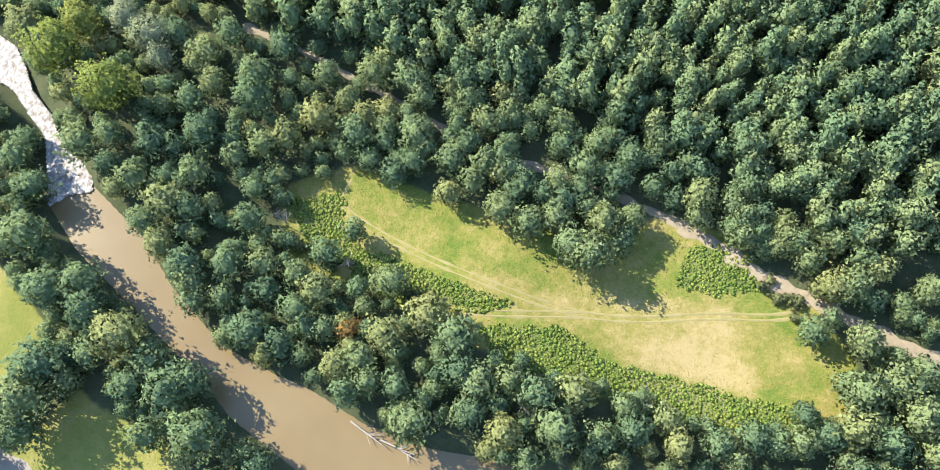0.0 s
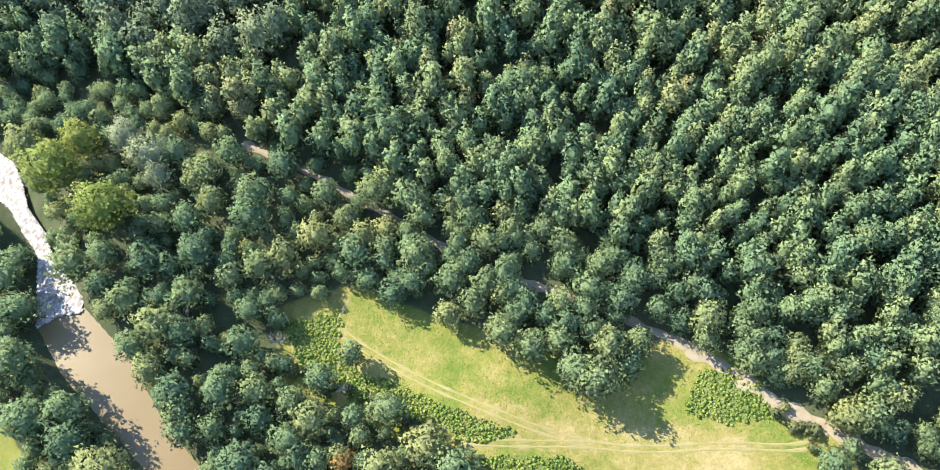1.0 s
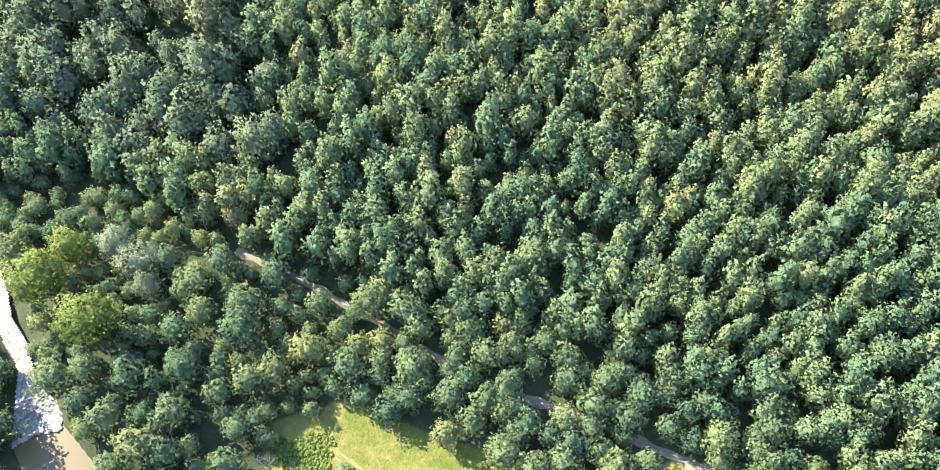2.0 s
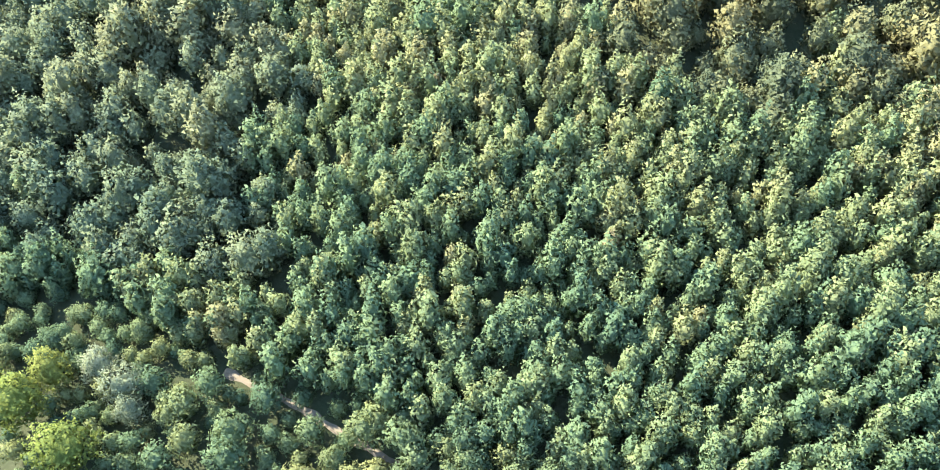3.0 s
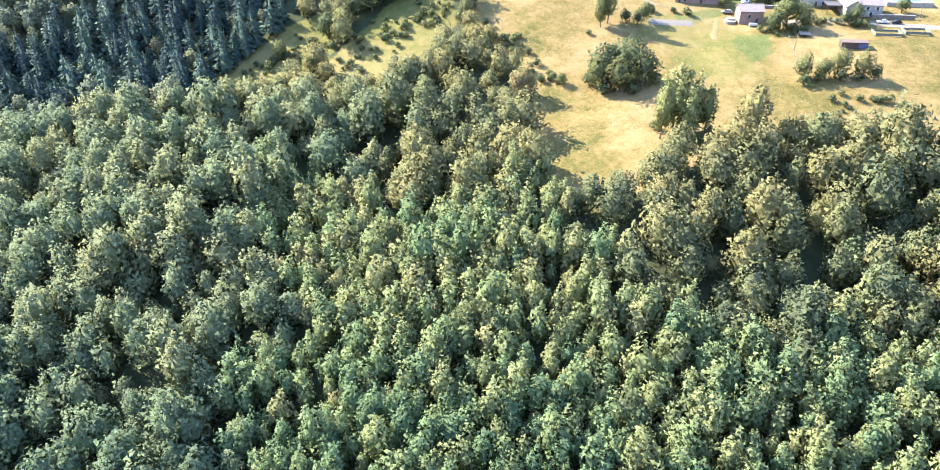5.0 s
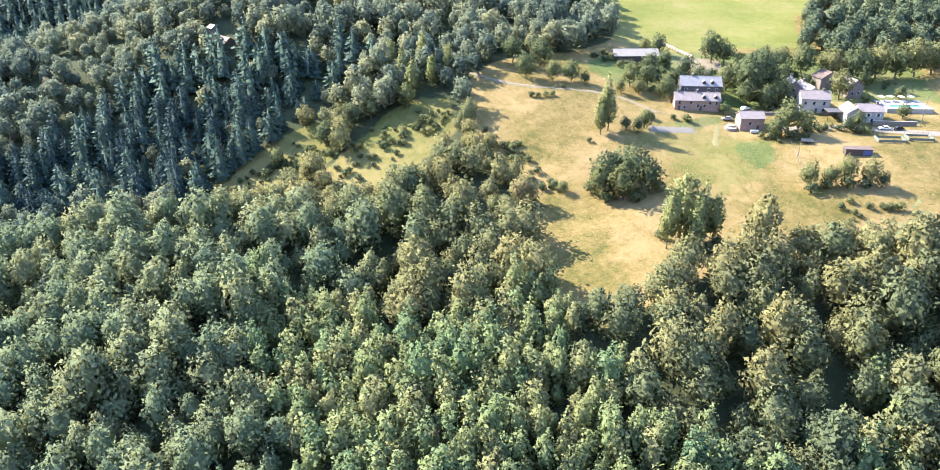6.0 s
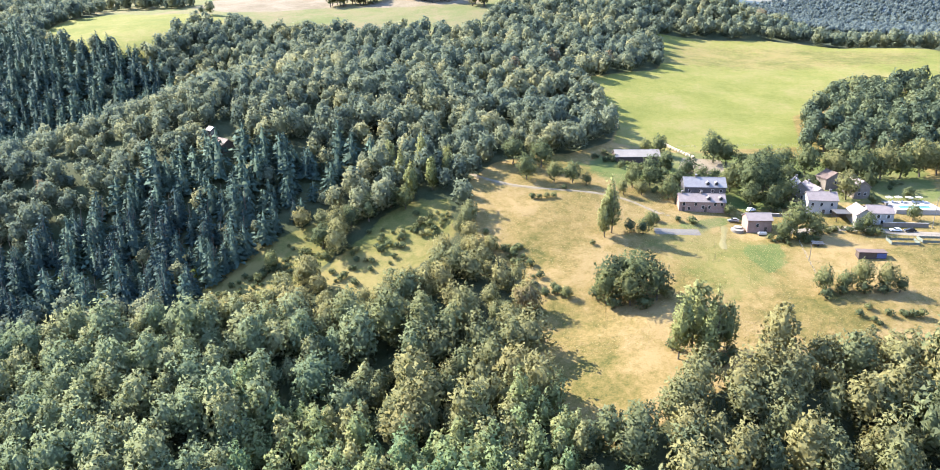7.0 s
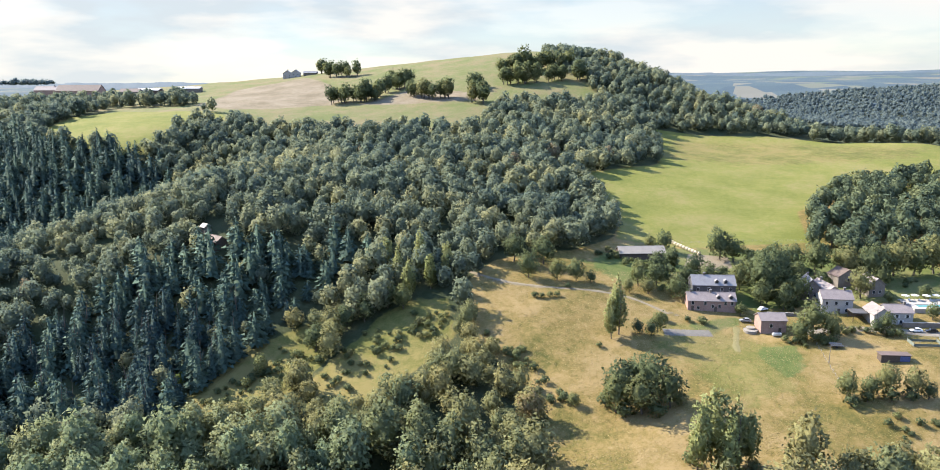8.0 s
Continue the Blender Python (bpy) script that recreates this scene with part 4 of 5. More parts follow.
# Beyond the gully.
firs = scatter((-520, 310, -40, 655), 7.0, rng)
firs = firs[coniferous(firs) & ~open_land(firs, 1.0) & (firs[:, 0] > -95 - 0.74 * (firs[:, 1] - 86))]
close = firs[:, 1] < 372
fir_models = thing_tree("conifer", FIR, needle, "tall dark blue-green conifer, tinted with haze, on the shaded hillside", "conifer", 0.22, 17, "conifers")
closest = firs[close & (rng.rand(len(firs)) < 0.72)][:260]
plant(fir_models, [(x, y, s) for (x, y), s in zip(closest, rng.uniform(0.5, 1.3, len(closest)))], rng)
rest = np.concatenate([firs[close], firs[~close]])
rest = rest[np.abs(rest[:, None] - closest[None]).sum(2).min(1) > 0.01]
mixed = rng.rand(len(rest)) < np.where(rest[:, 1] < 430, 0.1, 0.01) + 0.3 * np.clip(patchy(rest, 0.03, 4.0) * 3 - 1.5, 0, 1) * (rest[:, 1] < 430)
joined("mixed_broadleaf", wood_rows(rest[mixed], 0.95, 0.35, rng, 0.3), ROUND_FAR, [leaf_hill_many], "lighter broadleaf trees scattered among the conifers", rng)
rest = rest[~mixed]
joined("conifer_forest", wood_rows(rest, 0.92, 0.45, rng), FIR_FAR, [needle_many], "dark blue-green conifer plantation, tinted with haze, on the far hillside", rng)

mid = scatter((-520, 296, 140, 720), 7.6, rng)
mid = mid[~open_land(mid, 2.0) & ~coniferous(mid) & ~((mid[:, 1] < 300) & (mid[:, 0] > -175)) & (mid[:, 0] > -70 - 0.74 * (mid[:, 1] - 86))]
by_gully = (mid[:, 1] < 366) & (mid[:, 0] > -125) & (mid[:, 0] < 25)
joined("gully_wood", wood_rows(mid[by_gully], 0.85, 0.4, rng, 0.25, 0.7), ROUND, [leaf_upper_many], "sunlit olive broadleaf trees between the gully and the meadow", rng)
joined("hill_forest", wood_rows(mid[(mid[:, 1] < 460) & ~by_gully], 1.05, 0.35, rng, 0.1, 0.8), ROUND_FAR, [leaf_hill_many], "dense green broadleaf forest over the hill", rng)
joined("far_hill_forest", wood_rows(mid[mid[:, 1] >= 460], 1.1, 0.35, rng, 0.05, 0.8), ROUND_TINY, [leaf_hill_many], "broadleaf forest on the far side of the hill", rng)

FAR_WOODS = [(-3, 722), (31, 727), (79, 747), (79, 768), (74, 804), (40, 846), (45, 925), (60, 960), (130, 1010), (180, 900), (250, 800), (330, 720), (480, 680), (470, 645), (331, 676), (225, 704), (124, 703)]
ridge = scatter((-30, 640, 520, 1010), 9.0, rng)
ridge = ridge[inside(ridge, FAR_WOODS)]
joined("ridge_forest", wood_rows(ridge, 1.12, 0.24, rng, 0.0), ROUND_TINY, [leaf_hill_many], "broadleaf forest along the crest of the hill", rng)

# Wooded hill across the next valley, east.
east_hill = scatter((450, 1150, 1500, 1800), 10.6, rng)
east_hill = east_hill[(east_hill[:, 0] < 0.68 * east_hill[:, 1])]
rows_far = wood_rows(east_hill, 1.15, 0.25, rng, 0.2, 0.3)
sheet_x, sheet_y = np.searchsorted(east, rows_far[:, 0]) - 1, np.searchsorted(north, rows_far[:, 1]) - 1
zs = sheet_z.reshape(len(north), len(east))
fx = (rows_far[:, 0] - east[sheet_x]) / (east[sheet_x + 1] - east[sheet_x])
fy = (rows_far[:, 1] - north[sheet_y]) / (north[sheet_y + 1] - north[sheet_y])
rows_far[:, 2] = (zs[sheet_y, sheet_x] * (1 - fx) + zs[sheet_y, sheet_x + 1] * fx) * (1 - fy) + (zs[sheet_y + 1, sheet_x] * (1 - fx) + zs[sheet_y + 1, sheet_x + 1] * fx) * fy
joined("east_hill_forest", rows_far, LUMP, [hazy_leaf], "dark haze-tinted forest on the hillside across the next valley", rng)

# Clumps and hedges on the plateau.
CLUMPS = [(-150, 757), (-145, 762), (-140, 755), (-134, 760), (-129, 757), (-124, 764), (-118, 760), (-114, 768), (-110, 775), (-122, 772), (-112, 785), (-108, 796), (-104, 806), (-100, 815), (-109, 812),
          (-94, 806), (-90, 816), (-84, 768), (-78, 764), (-72, 757), (-64, 757), (-58, 752), (-52, 756), (-46, 751), (-25, 781), (-20, 786), (-24, 737), (-18, 733), (2, 829), (8, 833), (14, 830), (20, 834), (27, 831),
          (34, 835), (41, 832), (48, 834), (56, 830), (62, 828), (4, 788), (11, 791), (18, 789), (25, 792), (33, 790), (46, 796), (53, 799), (60, 796), (67, 798), (73, 795), (-212, 978), (-172, 914), (-162, 920), (-180, 925), (-190, 930)]
clump_rows = wood_rows(np.array(CLUMPS + CLUMPS, float) + rng.uniform(-4, 4, (2 * len(CLUMPS), 2)), 1.6, 0.2, rng, 0.3, 0.2)
clump_models = thing_tree("plateau_tree", ROUND_FAR[:4], leaf_garden, "dark green hedgerow tree on the plateau pasture", "tree", 0.3, 8, "plateau trees")
plant(clump_models, [(x, y, s) for x, y, z, s, t in clump_rows], rng)
FARM_BELT = [(-600, 800), (-470, 790), (-390, 790), (-320, 770), (-285, 770), (-290, 800), (-400, 830), (-600, 850)]
belt = scatter((-600, 700, -270, 860), 9.5, rng)
belt = belt[inside(belt, FARM_BELT) | ((belt[:, 0] < -365) & (belt[:, 1] < 790) & (belt[:, 1] > 690))]
joined("farm_woods", wood_rows(belt, 1.2, 0.35, rng, 0.0), ROUND_TINY, [leaf_hill_many], "trees round the plateau farm", rng)
EAST_WOOD = [(138, 436), (152, 450), (166, 491), (204, 540), (237, 556), (290, 560), (270, 470), (262, 418), (200, 419), (160, 424)]
copse = scatter((150, 400, 300, 560), 9.0, rng)
copse = copse[inside(copse, EAST_WOOD)]
copse_models = thing_tree("copse_tree", ROUND_FAR[:5], leaf_copse_shade, "dark green broadleaf tree, shade in its leaf colour, in the copse beside the pasture", "tree", 0.3, 9, "copse trees")
plant(copse_models, [(x, y, s) for (x, y), s in zip(copse, rng.uniform(0.95, 1.5, len(copse)))], rng)

grove = scatter((-925, 1440, -850, 1500), 11.0, rng)
grove_rows = wood_rows(grove, 1.4, 0.2, rng, 0.2)
grove_rows[:, 2] = 173
joined("far_grove", grove_rows, LUMP, [hazy_leaf], "distant haze-tinted grove of trees on the horizon", rng)

# Brambles and tall weeds at the meadows' edges.
TUFT = [crown(870 + k, 1.05, 0.0, 0.85, 44, 0.24, 0.0, 4, 8, 0.3, False, 0.5, 0.8, 0.95) for k in range(5)]


def undergrowth(name, polys, gap, size, leaf, label):
    """Rounded clumps of weeds and brambles that run into one another."""
    rows = []
    for poly in polys:
        p = np.array(poly, float)
        xy = scatter((p[:, 0].min() - 3, p[:, 1].min() - 3, p[:, 0].max() + 3, p[:, 1].max() + 3), gap, rng)
        xy = xy[depth_in(xy, poly) > 3.0 * (patchy(xy, 0.25, 9.0) - 0.75)]
        rows.append(np.column_stack([xy, ground_at(xy) - 0.15, size * rng.uniform(0.5, 1.35, len(xy)), np.clip(patchy(xy, 0.15, 1.0) + rng.normal(0, 0.12, len(xy)), 0, 1)]))
    return tagged(joined(name, np.concatenate(rows), TUFT, [leaf], label, rng), category="undergrowth")


undergrowth("brambles", BRAMBLES, 0.78, 0.62, bramble_leaf, "bright green brambles and weeds along the meadow edge")


HAY = [(4, 66), (30, 60), (66, 60), (80, 54), (88, 41), (72, 36), (43, 43), (20, 51), (-2, 61)]


def grass(name, poly, gap, size, leaf, label, keep_off=(), thick=0.0, rich=lambda xy: 0.0):
    """Tufts over a meadow: leaning three-cornered blades."""
    p = np.array(poly, float)
    xy = scatter((p[:, 0].min(), p[:, 1].min(), p[:, 0].max(), p[:, 1].max()), gap, rng)
    xy = xy[depth_in(xy, poly) > -2.0]
    wild = patchy(xy, 0.09, 7.0) * 0.6 + patchy(xy, 0.4, 2.0) * 0.4
    xy = xy[(rng.rand(len(xy)) < wild * 1.5) & (wild > thick)]
    bald = rich(xy) + np.zeros(len(xy))
    xy = xy[rng.rand(len(xy)) > np.clip(bald * 3, 0, 0.9)]
    for line, off in keep_off:
        xy = xy[off_line(xy, line) > off]
    at = np.column_stack([xy, ground_at(xy) + size * 0.45])
    v, f = cards(at, np.tile([0, 0, 0.75], (len(at), 1)), size, rng, 0.4)
    tone = np.repeat(np.clip(0.5 + rich(xy) + 0.5 * (patchy(xy, 0.05, 5.0) - 0.5) + rng.normal(0, 0.08, len(xy)), 0, 1), 3)
    return tagged(new(name, mesh_from(name, v, f, [leaf], tone=tone)), label, "grass", kind="stuff")


grass("meadow_grass", VALLEY_MEADOW, 0.6, 0.17, grass_valley, "tufted yellow-green grass of the valley meadow",
      [(MEADOW_TRACK, 1.5), (CROSS_TRACK, 1.6)], 0.0, lambda xy: np.clip(depth_in(xy, HAY) / 14, -0.32, 0.32))

NEAR_UPPER = [(-15, 300), (-30, 350), (-12, 385), (15, 405), (60, 400), (100, 372), (200, 360), (200, 268), (130, 269), (111, 278), (70, 288), (30, 282), (10, 290)]
grass("dry_meadow_grass", NEAR_UPPER, 0.72, 0.21, grass_dry, "tufted dry yellow-brown grass of the hamlet meadow", [], 0.4)

# ---- building parts ----
def part(name, bm, mat, parent, label=""):
    me = bpy.data.meshes.new(name)
    bm.to_mesh(me)
    bm.free()
    me.materials.append(mat)
    ob = new(name, me)
    ob.parent = parent
    return tagged(ob, label)


def box(w, d, h, x=0.0, y=0.0, z=0.0, bevel=0.0):
    """A block of w, d, h that stands at z on its middle."""
    bm = bmesh.new()
    bmesh.ops.create_cube(bm, size=1.0, matrix=Matrix.Translation((x, y, z + h / 2)) @ Matrix.Diagonal((w, d, h, 1)))
    if bevel:
        bmesh.ops.bevel(bm, geom=bm.edges[:], offset=bevel, segments=2, affect="EDGES")
    return bm


def prism(outline, length, x=0.0, y=0.0, z=0.0, along="x"):
    """An outline (across, up) drawn out along an axis, about its middle."""
    bm = bmesh.new()
    ends = []
    for s in (-0.5, 0.5):
        ends.append([bm.verts.new((x + s * length, y + a, z + b) if along == "x" else (x + a, y + s * length, z + b)) for a, b in outline])
    bm.faces.new(ends[0])
    bm.faces.new(ends[1][::-1])
    k = len(outline)
    for i in range(k):
        bm.faces.new((ends[0][i], ends[0][(i + 1) % k], ends[1][(i + 1) % k], ends[1][i]))
    bmesh.ops.recalc_face_normals(bm, faces=bm.faces[:])
    return bm


def tube(r, h, x=0.0, y=0.0, z=0.0, sides=12, top=None):
    bm = bmesh.new()
    bmesh.ops.create_cone(bm, cap_ends=True, segments=sides, radius1=r, radius2=r if top is None else top, depth=h, matrix=Matrix.Translation((x, y, z + h / 2)))
    return bm


def window(parent, x, y, z, w=0.95, h=1.25, shutters=None, side="front"):
    """A window on a front wall: frame, pane, sill and perhaps shutters, standing a little proud."""
    out = -1 if side == "front" else 1
    fr = part("window", box(w + 0.16, 0.08, h + 0.16, x, y + out * 0.03, z - 0.08), white_paint, parent, "white painted window frame")
    part("pane", box(w, 0.03, h, x, y + out * 0.075, z), dark_glass, fr, "dark window glass")
    part("sill", box(w + 0.3, 0.2, 0.08, x, y + out * 0.1, z - 0.18), stone_wall, fr)
    if shutters:
        for s in (-1, 1):
            part("shutter", box(w * 0.5, 0.05, h + 0.1, x + s * (w * 0.75 + 0.1), y + out * 0.05, z - 0.05), shutters, fr)


def door(parent, x, y, z, w=1.0, h=2.05, mat=None):
    d = part("door", box(w, 0.1, h, x, y - 0.04, z), mat or dark_wood, parent, "dark wooden door")
    part("door_handle", box(0.05, 0.08, 0.14, x + w * 0.36, y - 0.12, z + 1.0), grey_metal, d)


def house(name, label, x, y, w, d, eave, rise, walls, roof, turn=0.0, gable="side", drop=2.5, sink=0.0, chimneys=((0.3, 0.5),), dormers=(), windows=(), doors=(), shutters=None):
    """A house: walls with gables, a roof of two thick slopes, chimneys, dormers, windows and doors on its front. gable: 'side' (ridge runs along the front) or 'front'."""
    z = min(height(x + a * w / 2, y + b * d / 2) for a in (-1, 1) for b in (-1, 1)) + 0.3 - sink
    h = tagged(new(name), label, "house")
    h.matrix_basis = pose(x, y, z, 0, 0, turn)
    span, length, along = (d, w, "x") if gable == "side" else (w, d, "y")
    part("wall", prism([(-span / 2, -drop), (span / 2, -drop), (span / 2, eave), (0, eave + rise), (-span / 2, eave)], length, along=along), walls, h)
    over, thick = 0.45, 0.22
    slope = rise / (span / 2)
    rf = part("roof", prism([(-span / 2 - over, eave - over * slope + 0.03), (0, eave + rise + 0.03), (span / 2 + over, eave - over * slope + 0.03), (span / 2 + over, eave - over * slope + thick), (0, eave + rise + thick + 0.05), (-span / 2 - over, eave - over * slope + thick)], length + 0.7, along=along), roof, h)
    part("ridge_cap", prism([(-0.2, -0.06), (0, 0.08), (0.2, -0.06)], length + 0.7, 0, 0, eave + rise + thick + 0.06, along=along), roof, rf)
    for u, v in chimneys:
        cx, cy = (u * length, (v - 0.5) * 0.4) if along == "x" else ((v - 0.5) * 0.4, u * length)
        c = part("chimney", box(0.8, 0.6, 1.6, cx, cy, eave + rise - 0.4, 0.03), stone_wall, h)
        part("chimney_cap", box(0.95, 0.75, 0.12, cx, cy, eave + rise + 1.2), slate, c)
    for u in dormers:
        dx, dz = u * w, eave + 0.55
        dy = -d / 2 + 0.55 / slope * 0.9
        m = part("dormer", prism([(-0.65, 0), (0.65, 0), (0.65, 0.9), (0, 1.5), (-0.65, 0.9)], 1.6, dx, dy + 0.5, dz, along="y"), dark_wall, h, "small gabled roof dormer")
        part("dormer_roof", prism([(-0.85, 0.74), (0, 1.52), (0.85, 0.74), (0.85, 0.88), (0, 1.68), (-0.85, 0.88)], 1.9, dx, dy + 0.5, dz, along="y"), roof, m)
        part("pane", box(0.7, 0.04, 0.75, dx, dy - 0.32, dz + 0.1), dark_glass, m)
    for wx, wz in windows:
        window(h, wx * w, -d / 2, wz, shutters=shutters)
    for dx, dz in doors:
        door(h, dx * w, -d / 2, dz)
    return h


def car(name, label, x, y, turn, paint):
    """A small parked car on the ground."""
    c = tagged(new(name), label, "car", "parked cars")
    c.matrix_basis = pose(x, y, height(x, y) + 0.15, 0, 0, turn)
    side = [(-2.1, 0.3), (2.1, 0.3), (2.12, 0.72), (1.25, 0.9), (-2.05, 0.95), (-2.12, 0.6)]
    bm = prism([(b, a) for b, a in side], 1.7, along="y")
    bmesh.ops.bevel(bm, geom=bm.edges[:], offset=0.08, segments=2, affect="EDGES")
    body = part("body", bm, paint, c)
    part("roof", prism([(-1.6, 0.95), (0.75, 0.95), (0.25, 1.42), (-1.2, 1.45)], 1.4, along="y"), paint, body)
    part("windscreen", prism([(0.26, 1.4), (0.82, 0.92), (0.86, 0.94), (0.3, 1.42)], 1.3, along="y"), dark_glass, body)
    for s in (-1, 1):
        part("side_window", box(1.5, 0.04, 0.3, -0.4, s * 0.705, 1.02), dark_glass, body)
        part("headlight", box(0.06, 0.3, 0.14, 2.1, s * 0.6, 0.55, 0.02), white_paint, body)
        for wx in (-1.35, 1.35):
            bm = bmesh.new()
            bmesh.ops.create_cone(bm, cap_ends=True, segments=16, radius1=0.32, radius2=0.32, depth=0.22, matrix=Matrix.Translation((wx, s * 0.8, 0.32)) @ Matrix.Rotation(math.pi / 2, 4, "X"))
            wh = part("wheel", bm, black_rubber, c)
            bm = bmesh.new()
            bmesh.ops.create_cone(bm, cap_ends=True, segments=12, radius1=0.19, radius2=0.17, depth=0.05, matrix=Matrix.Translation((wx, s * 0.92, 0.32)) @ Matrix.Rotation(math.pi / 2, 4, "X"))
            part("rim", bm, grey_metal, wh)
    return c


# ---- the hamlet ----
house("stone_house", "tall dark stone house with a grey slate roof and dormers", 86, 384, 17, 8.5, 6.8, 2.9, dark_wall, slate, -2, chimneys=((-0.2, 0.5),), dormers=(0.06, 0.27),
      windows=[(-0.38, 4.4), (-0.12, 4.4), (0.18, 4.4), (0.38, 4.4), (-0.38, 1.6), (-0.1, 1.6), (0.2, 1.6)], doors=[(0.42, 0)])
house("long_house", "long pinkish stone house with a pale tiled roof and two dormers", 82.8, 374, 18.5, 7.2, 4.4, 2.3, pink_wall, clay, -3, chimneys=((-0.42, 0.5), (0.0, 0.5)), dormers=(0.14, 0.40),
      windows=[(-0.4, 2.8), (-0.14, 2.7), (0.02, 1.5), (0.16, 1.5), (0.28, 2.8), (-0.28, 0.8), (0.42, 2.8)], doors=[(0.08, 0), (-0.4, 0)])
house("barn", "pink brick barn with a faded tile roof above the meadow", 101, 357.5, 9.4, 7.0, 4.9, 1.8, pink_wall, clay, 1, chimneys=(), windows=[(-0.1, 2.2)], doors=[(0.25, 0)])
house("gabled_house", "grey stone house with a steep gable and slate roof", 126.5, 387, 6.8, 9.5, 5.2, 3.2, stone_wall, slate, -8, "front", windows=[(-0.2, 1.2), (0.2, 1.2), (0.0, 4.0)])
house("white_house", "pale rendered house with a weathered tile roof", 131, 373, 11.5, 7.5, 6.0, 2.4, pale_wall, clay, -4, windows=[(0.3, 3.6), (0.3, 0.8), (-0.05, 3.6), (-0.35, 3.6)], doors=[(0.05, 0)])
house("rear_wing", "long pale stone wing with a sloping tile roof", 132, 384, 6.5, 13, 5.0, 2.4, pale_wall, clay, 6, "front", chimneys=((0.3, 0.5),), windows=[(0.0, 2.5)])
house("brown_barn", "small stone barn with a dark brown roof", 146, 400, 9.5, 7, 4.4, 2.6, stone_wall, brown_roof, 14, "front", chimneys=(), windows=[(0.0, 2.0)])
house("small_stone_house", "small stone house with a mossy tile roof", 152.5, 389, 7, 8.5, 4.8, 2.5, stone_wall, clay, 10, "front", windows=[(0.2, 1.2), (-0.2, 1.2)])
house("villa", "white rendered villa with shuttered windows and a grey tile roof", 149.5, 362.5, 9.5, 7.5, 4.6, 2.0, pale_wall, clay, -2, chimneys=((0.3, 0.5),), windows=[(-0.12, 2.6), (0.28, 2.6), (0.05, 0.4)], shutters=white_paint)
house("villa_gable", "white gabled front of the villa under a grey tile roof", 142.2, 361.5, 6.2, 9.5, 4.7, 2.2, pale_wall, clay, -2, "front", chimneys=(), windows=[(0.08, 2.7), (0.12, 0.5)], shutters=white_paint)
house("farm_shed", "long low farm shed with a weathered sheet roof", 64, 424, 21, 9, 3.4, 2.2, dark_wood, sheet_roof, 4, chimneys=())
house("forest_cabin", "small cabin with a grey roof among the trees", -131, 413, 9, 6, 3.2, 2.0, dark_wood, brown_roof, -38, windows=[(-0.2, 1.0), (0.2, 1.0)], chimneys=(), sink=-0.5)
house("forest_hut", "small grey stone hut half hidden among the trees", -140, 424, 4, 3.5, 2.4, 1.2, stone_wall, sheet_roof, -38, windows=[(0.0, 1.0)], chimneys=(), sink=-0.5)


def carport(x, y, turn):
    c = tagged(new("carport"), "open carport with a dark flat roof on posts", "carport")
    c.matrix_basis = pose(x, y, height(x, y) + 0.3, 0, 0, turn)
    part("roof", box(7.5, 6.0, 0.25, 0, 0, 2.7, 0.03), dark_wall, c)
    for a in (-3.4, 3.4):
        for b in (-2.7, 2.7):
            part("post", box(0.18, 0.18, 3.4, a, b, -0.7), dark_wood, c)
    part("back_wall", box(7.0, 0.2, 3.3, 0, 2.6, -0.65), stone_wall, c)


carport(137, 364, -3)


def pool(x, y):
    z = max(height(x + a, y + b) for a in (-9, 9) for b in (-6, 6)) + 0.3
    p = tagged(new("swimming_pool"), "turquoise swimming pool in a pale paved terrace", "pool")
    p.matrix_basis = pose(x, y, z)
    for name, w, d, a, b in (("terrace", 19, 2.4, 0, -4.4), ("terrace", 19, 7.2, 0, 4.0), ("terrace", 3, 3.6, -8, -1.4), ("terrace", 3, 3.6, 8, -1.4)):
        part(name, box(w, d, 4.0, a, b, -4.0, 0.05), paving, p)
    part("water", box(13, 3.6, 3.8, 0, -1.4, -4.0), pool_water, p, "clear turquoise pool water")
    for k, a in enumerate((-7.5, -3.5, 0.8, 5.0)):
        u = tagged(new("parasol"), "open cream garden parasol beside the pool", "parasol", "pool parasols")
        u.matrix_basis = pose(x + a, y + 5.6 + 0.4 * (k % 2), z)
        part("pole", tube(0.04, 2.5, sides=8), grey_metal, u)
        part("canopy", tube(1.6, 0.55, 0, 0, 2.15, 8, 0.06), white_paint, u, "cream fabric canopy")
        part("base", tube(0.35, 0.12, sides=12), grey_metal, u)
        s = tagged(new("sun_lounger"), "pale sun lounger on the pool terrace", "lounger", "sun loungers")
        s.matrix_basis = pose(x + a + 1.5, y + 4.5, z)
        part("mattress", box(0.65, 1.9, 0.1, 0, 0, 0.3, 0.03), white_paint, s)
        part("backrest", prism([(0.5, 0.38), (1.0, 0.8), (1.0, 0.88), (0.45, 0.44)], 0.65, along="x"), white_paint, s)
        for lx in (-0.28, 0.28):
            for ly in (-0.8, 0.8):
                part("leg", box(0.05, 0.05, 0.32, lx, ly, 0), grey_metal, s)


pool(170, 375)
car("car", "white car parked on the village road", 152.5, 352.8, 176, car_white)
car("car", "black car parked on the village road", 157.6, 352.2, 178, car_black)
car("car", "pale grey car parked beside the long house", 93.5, 363, 175, grey_metal)
car("car", "white car parked at the end of the lane", 103.5, 373, 30, car_white)


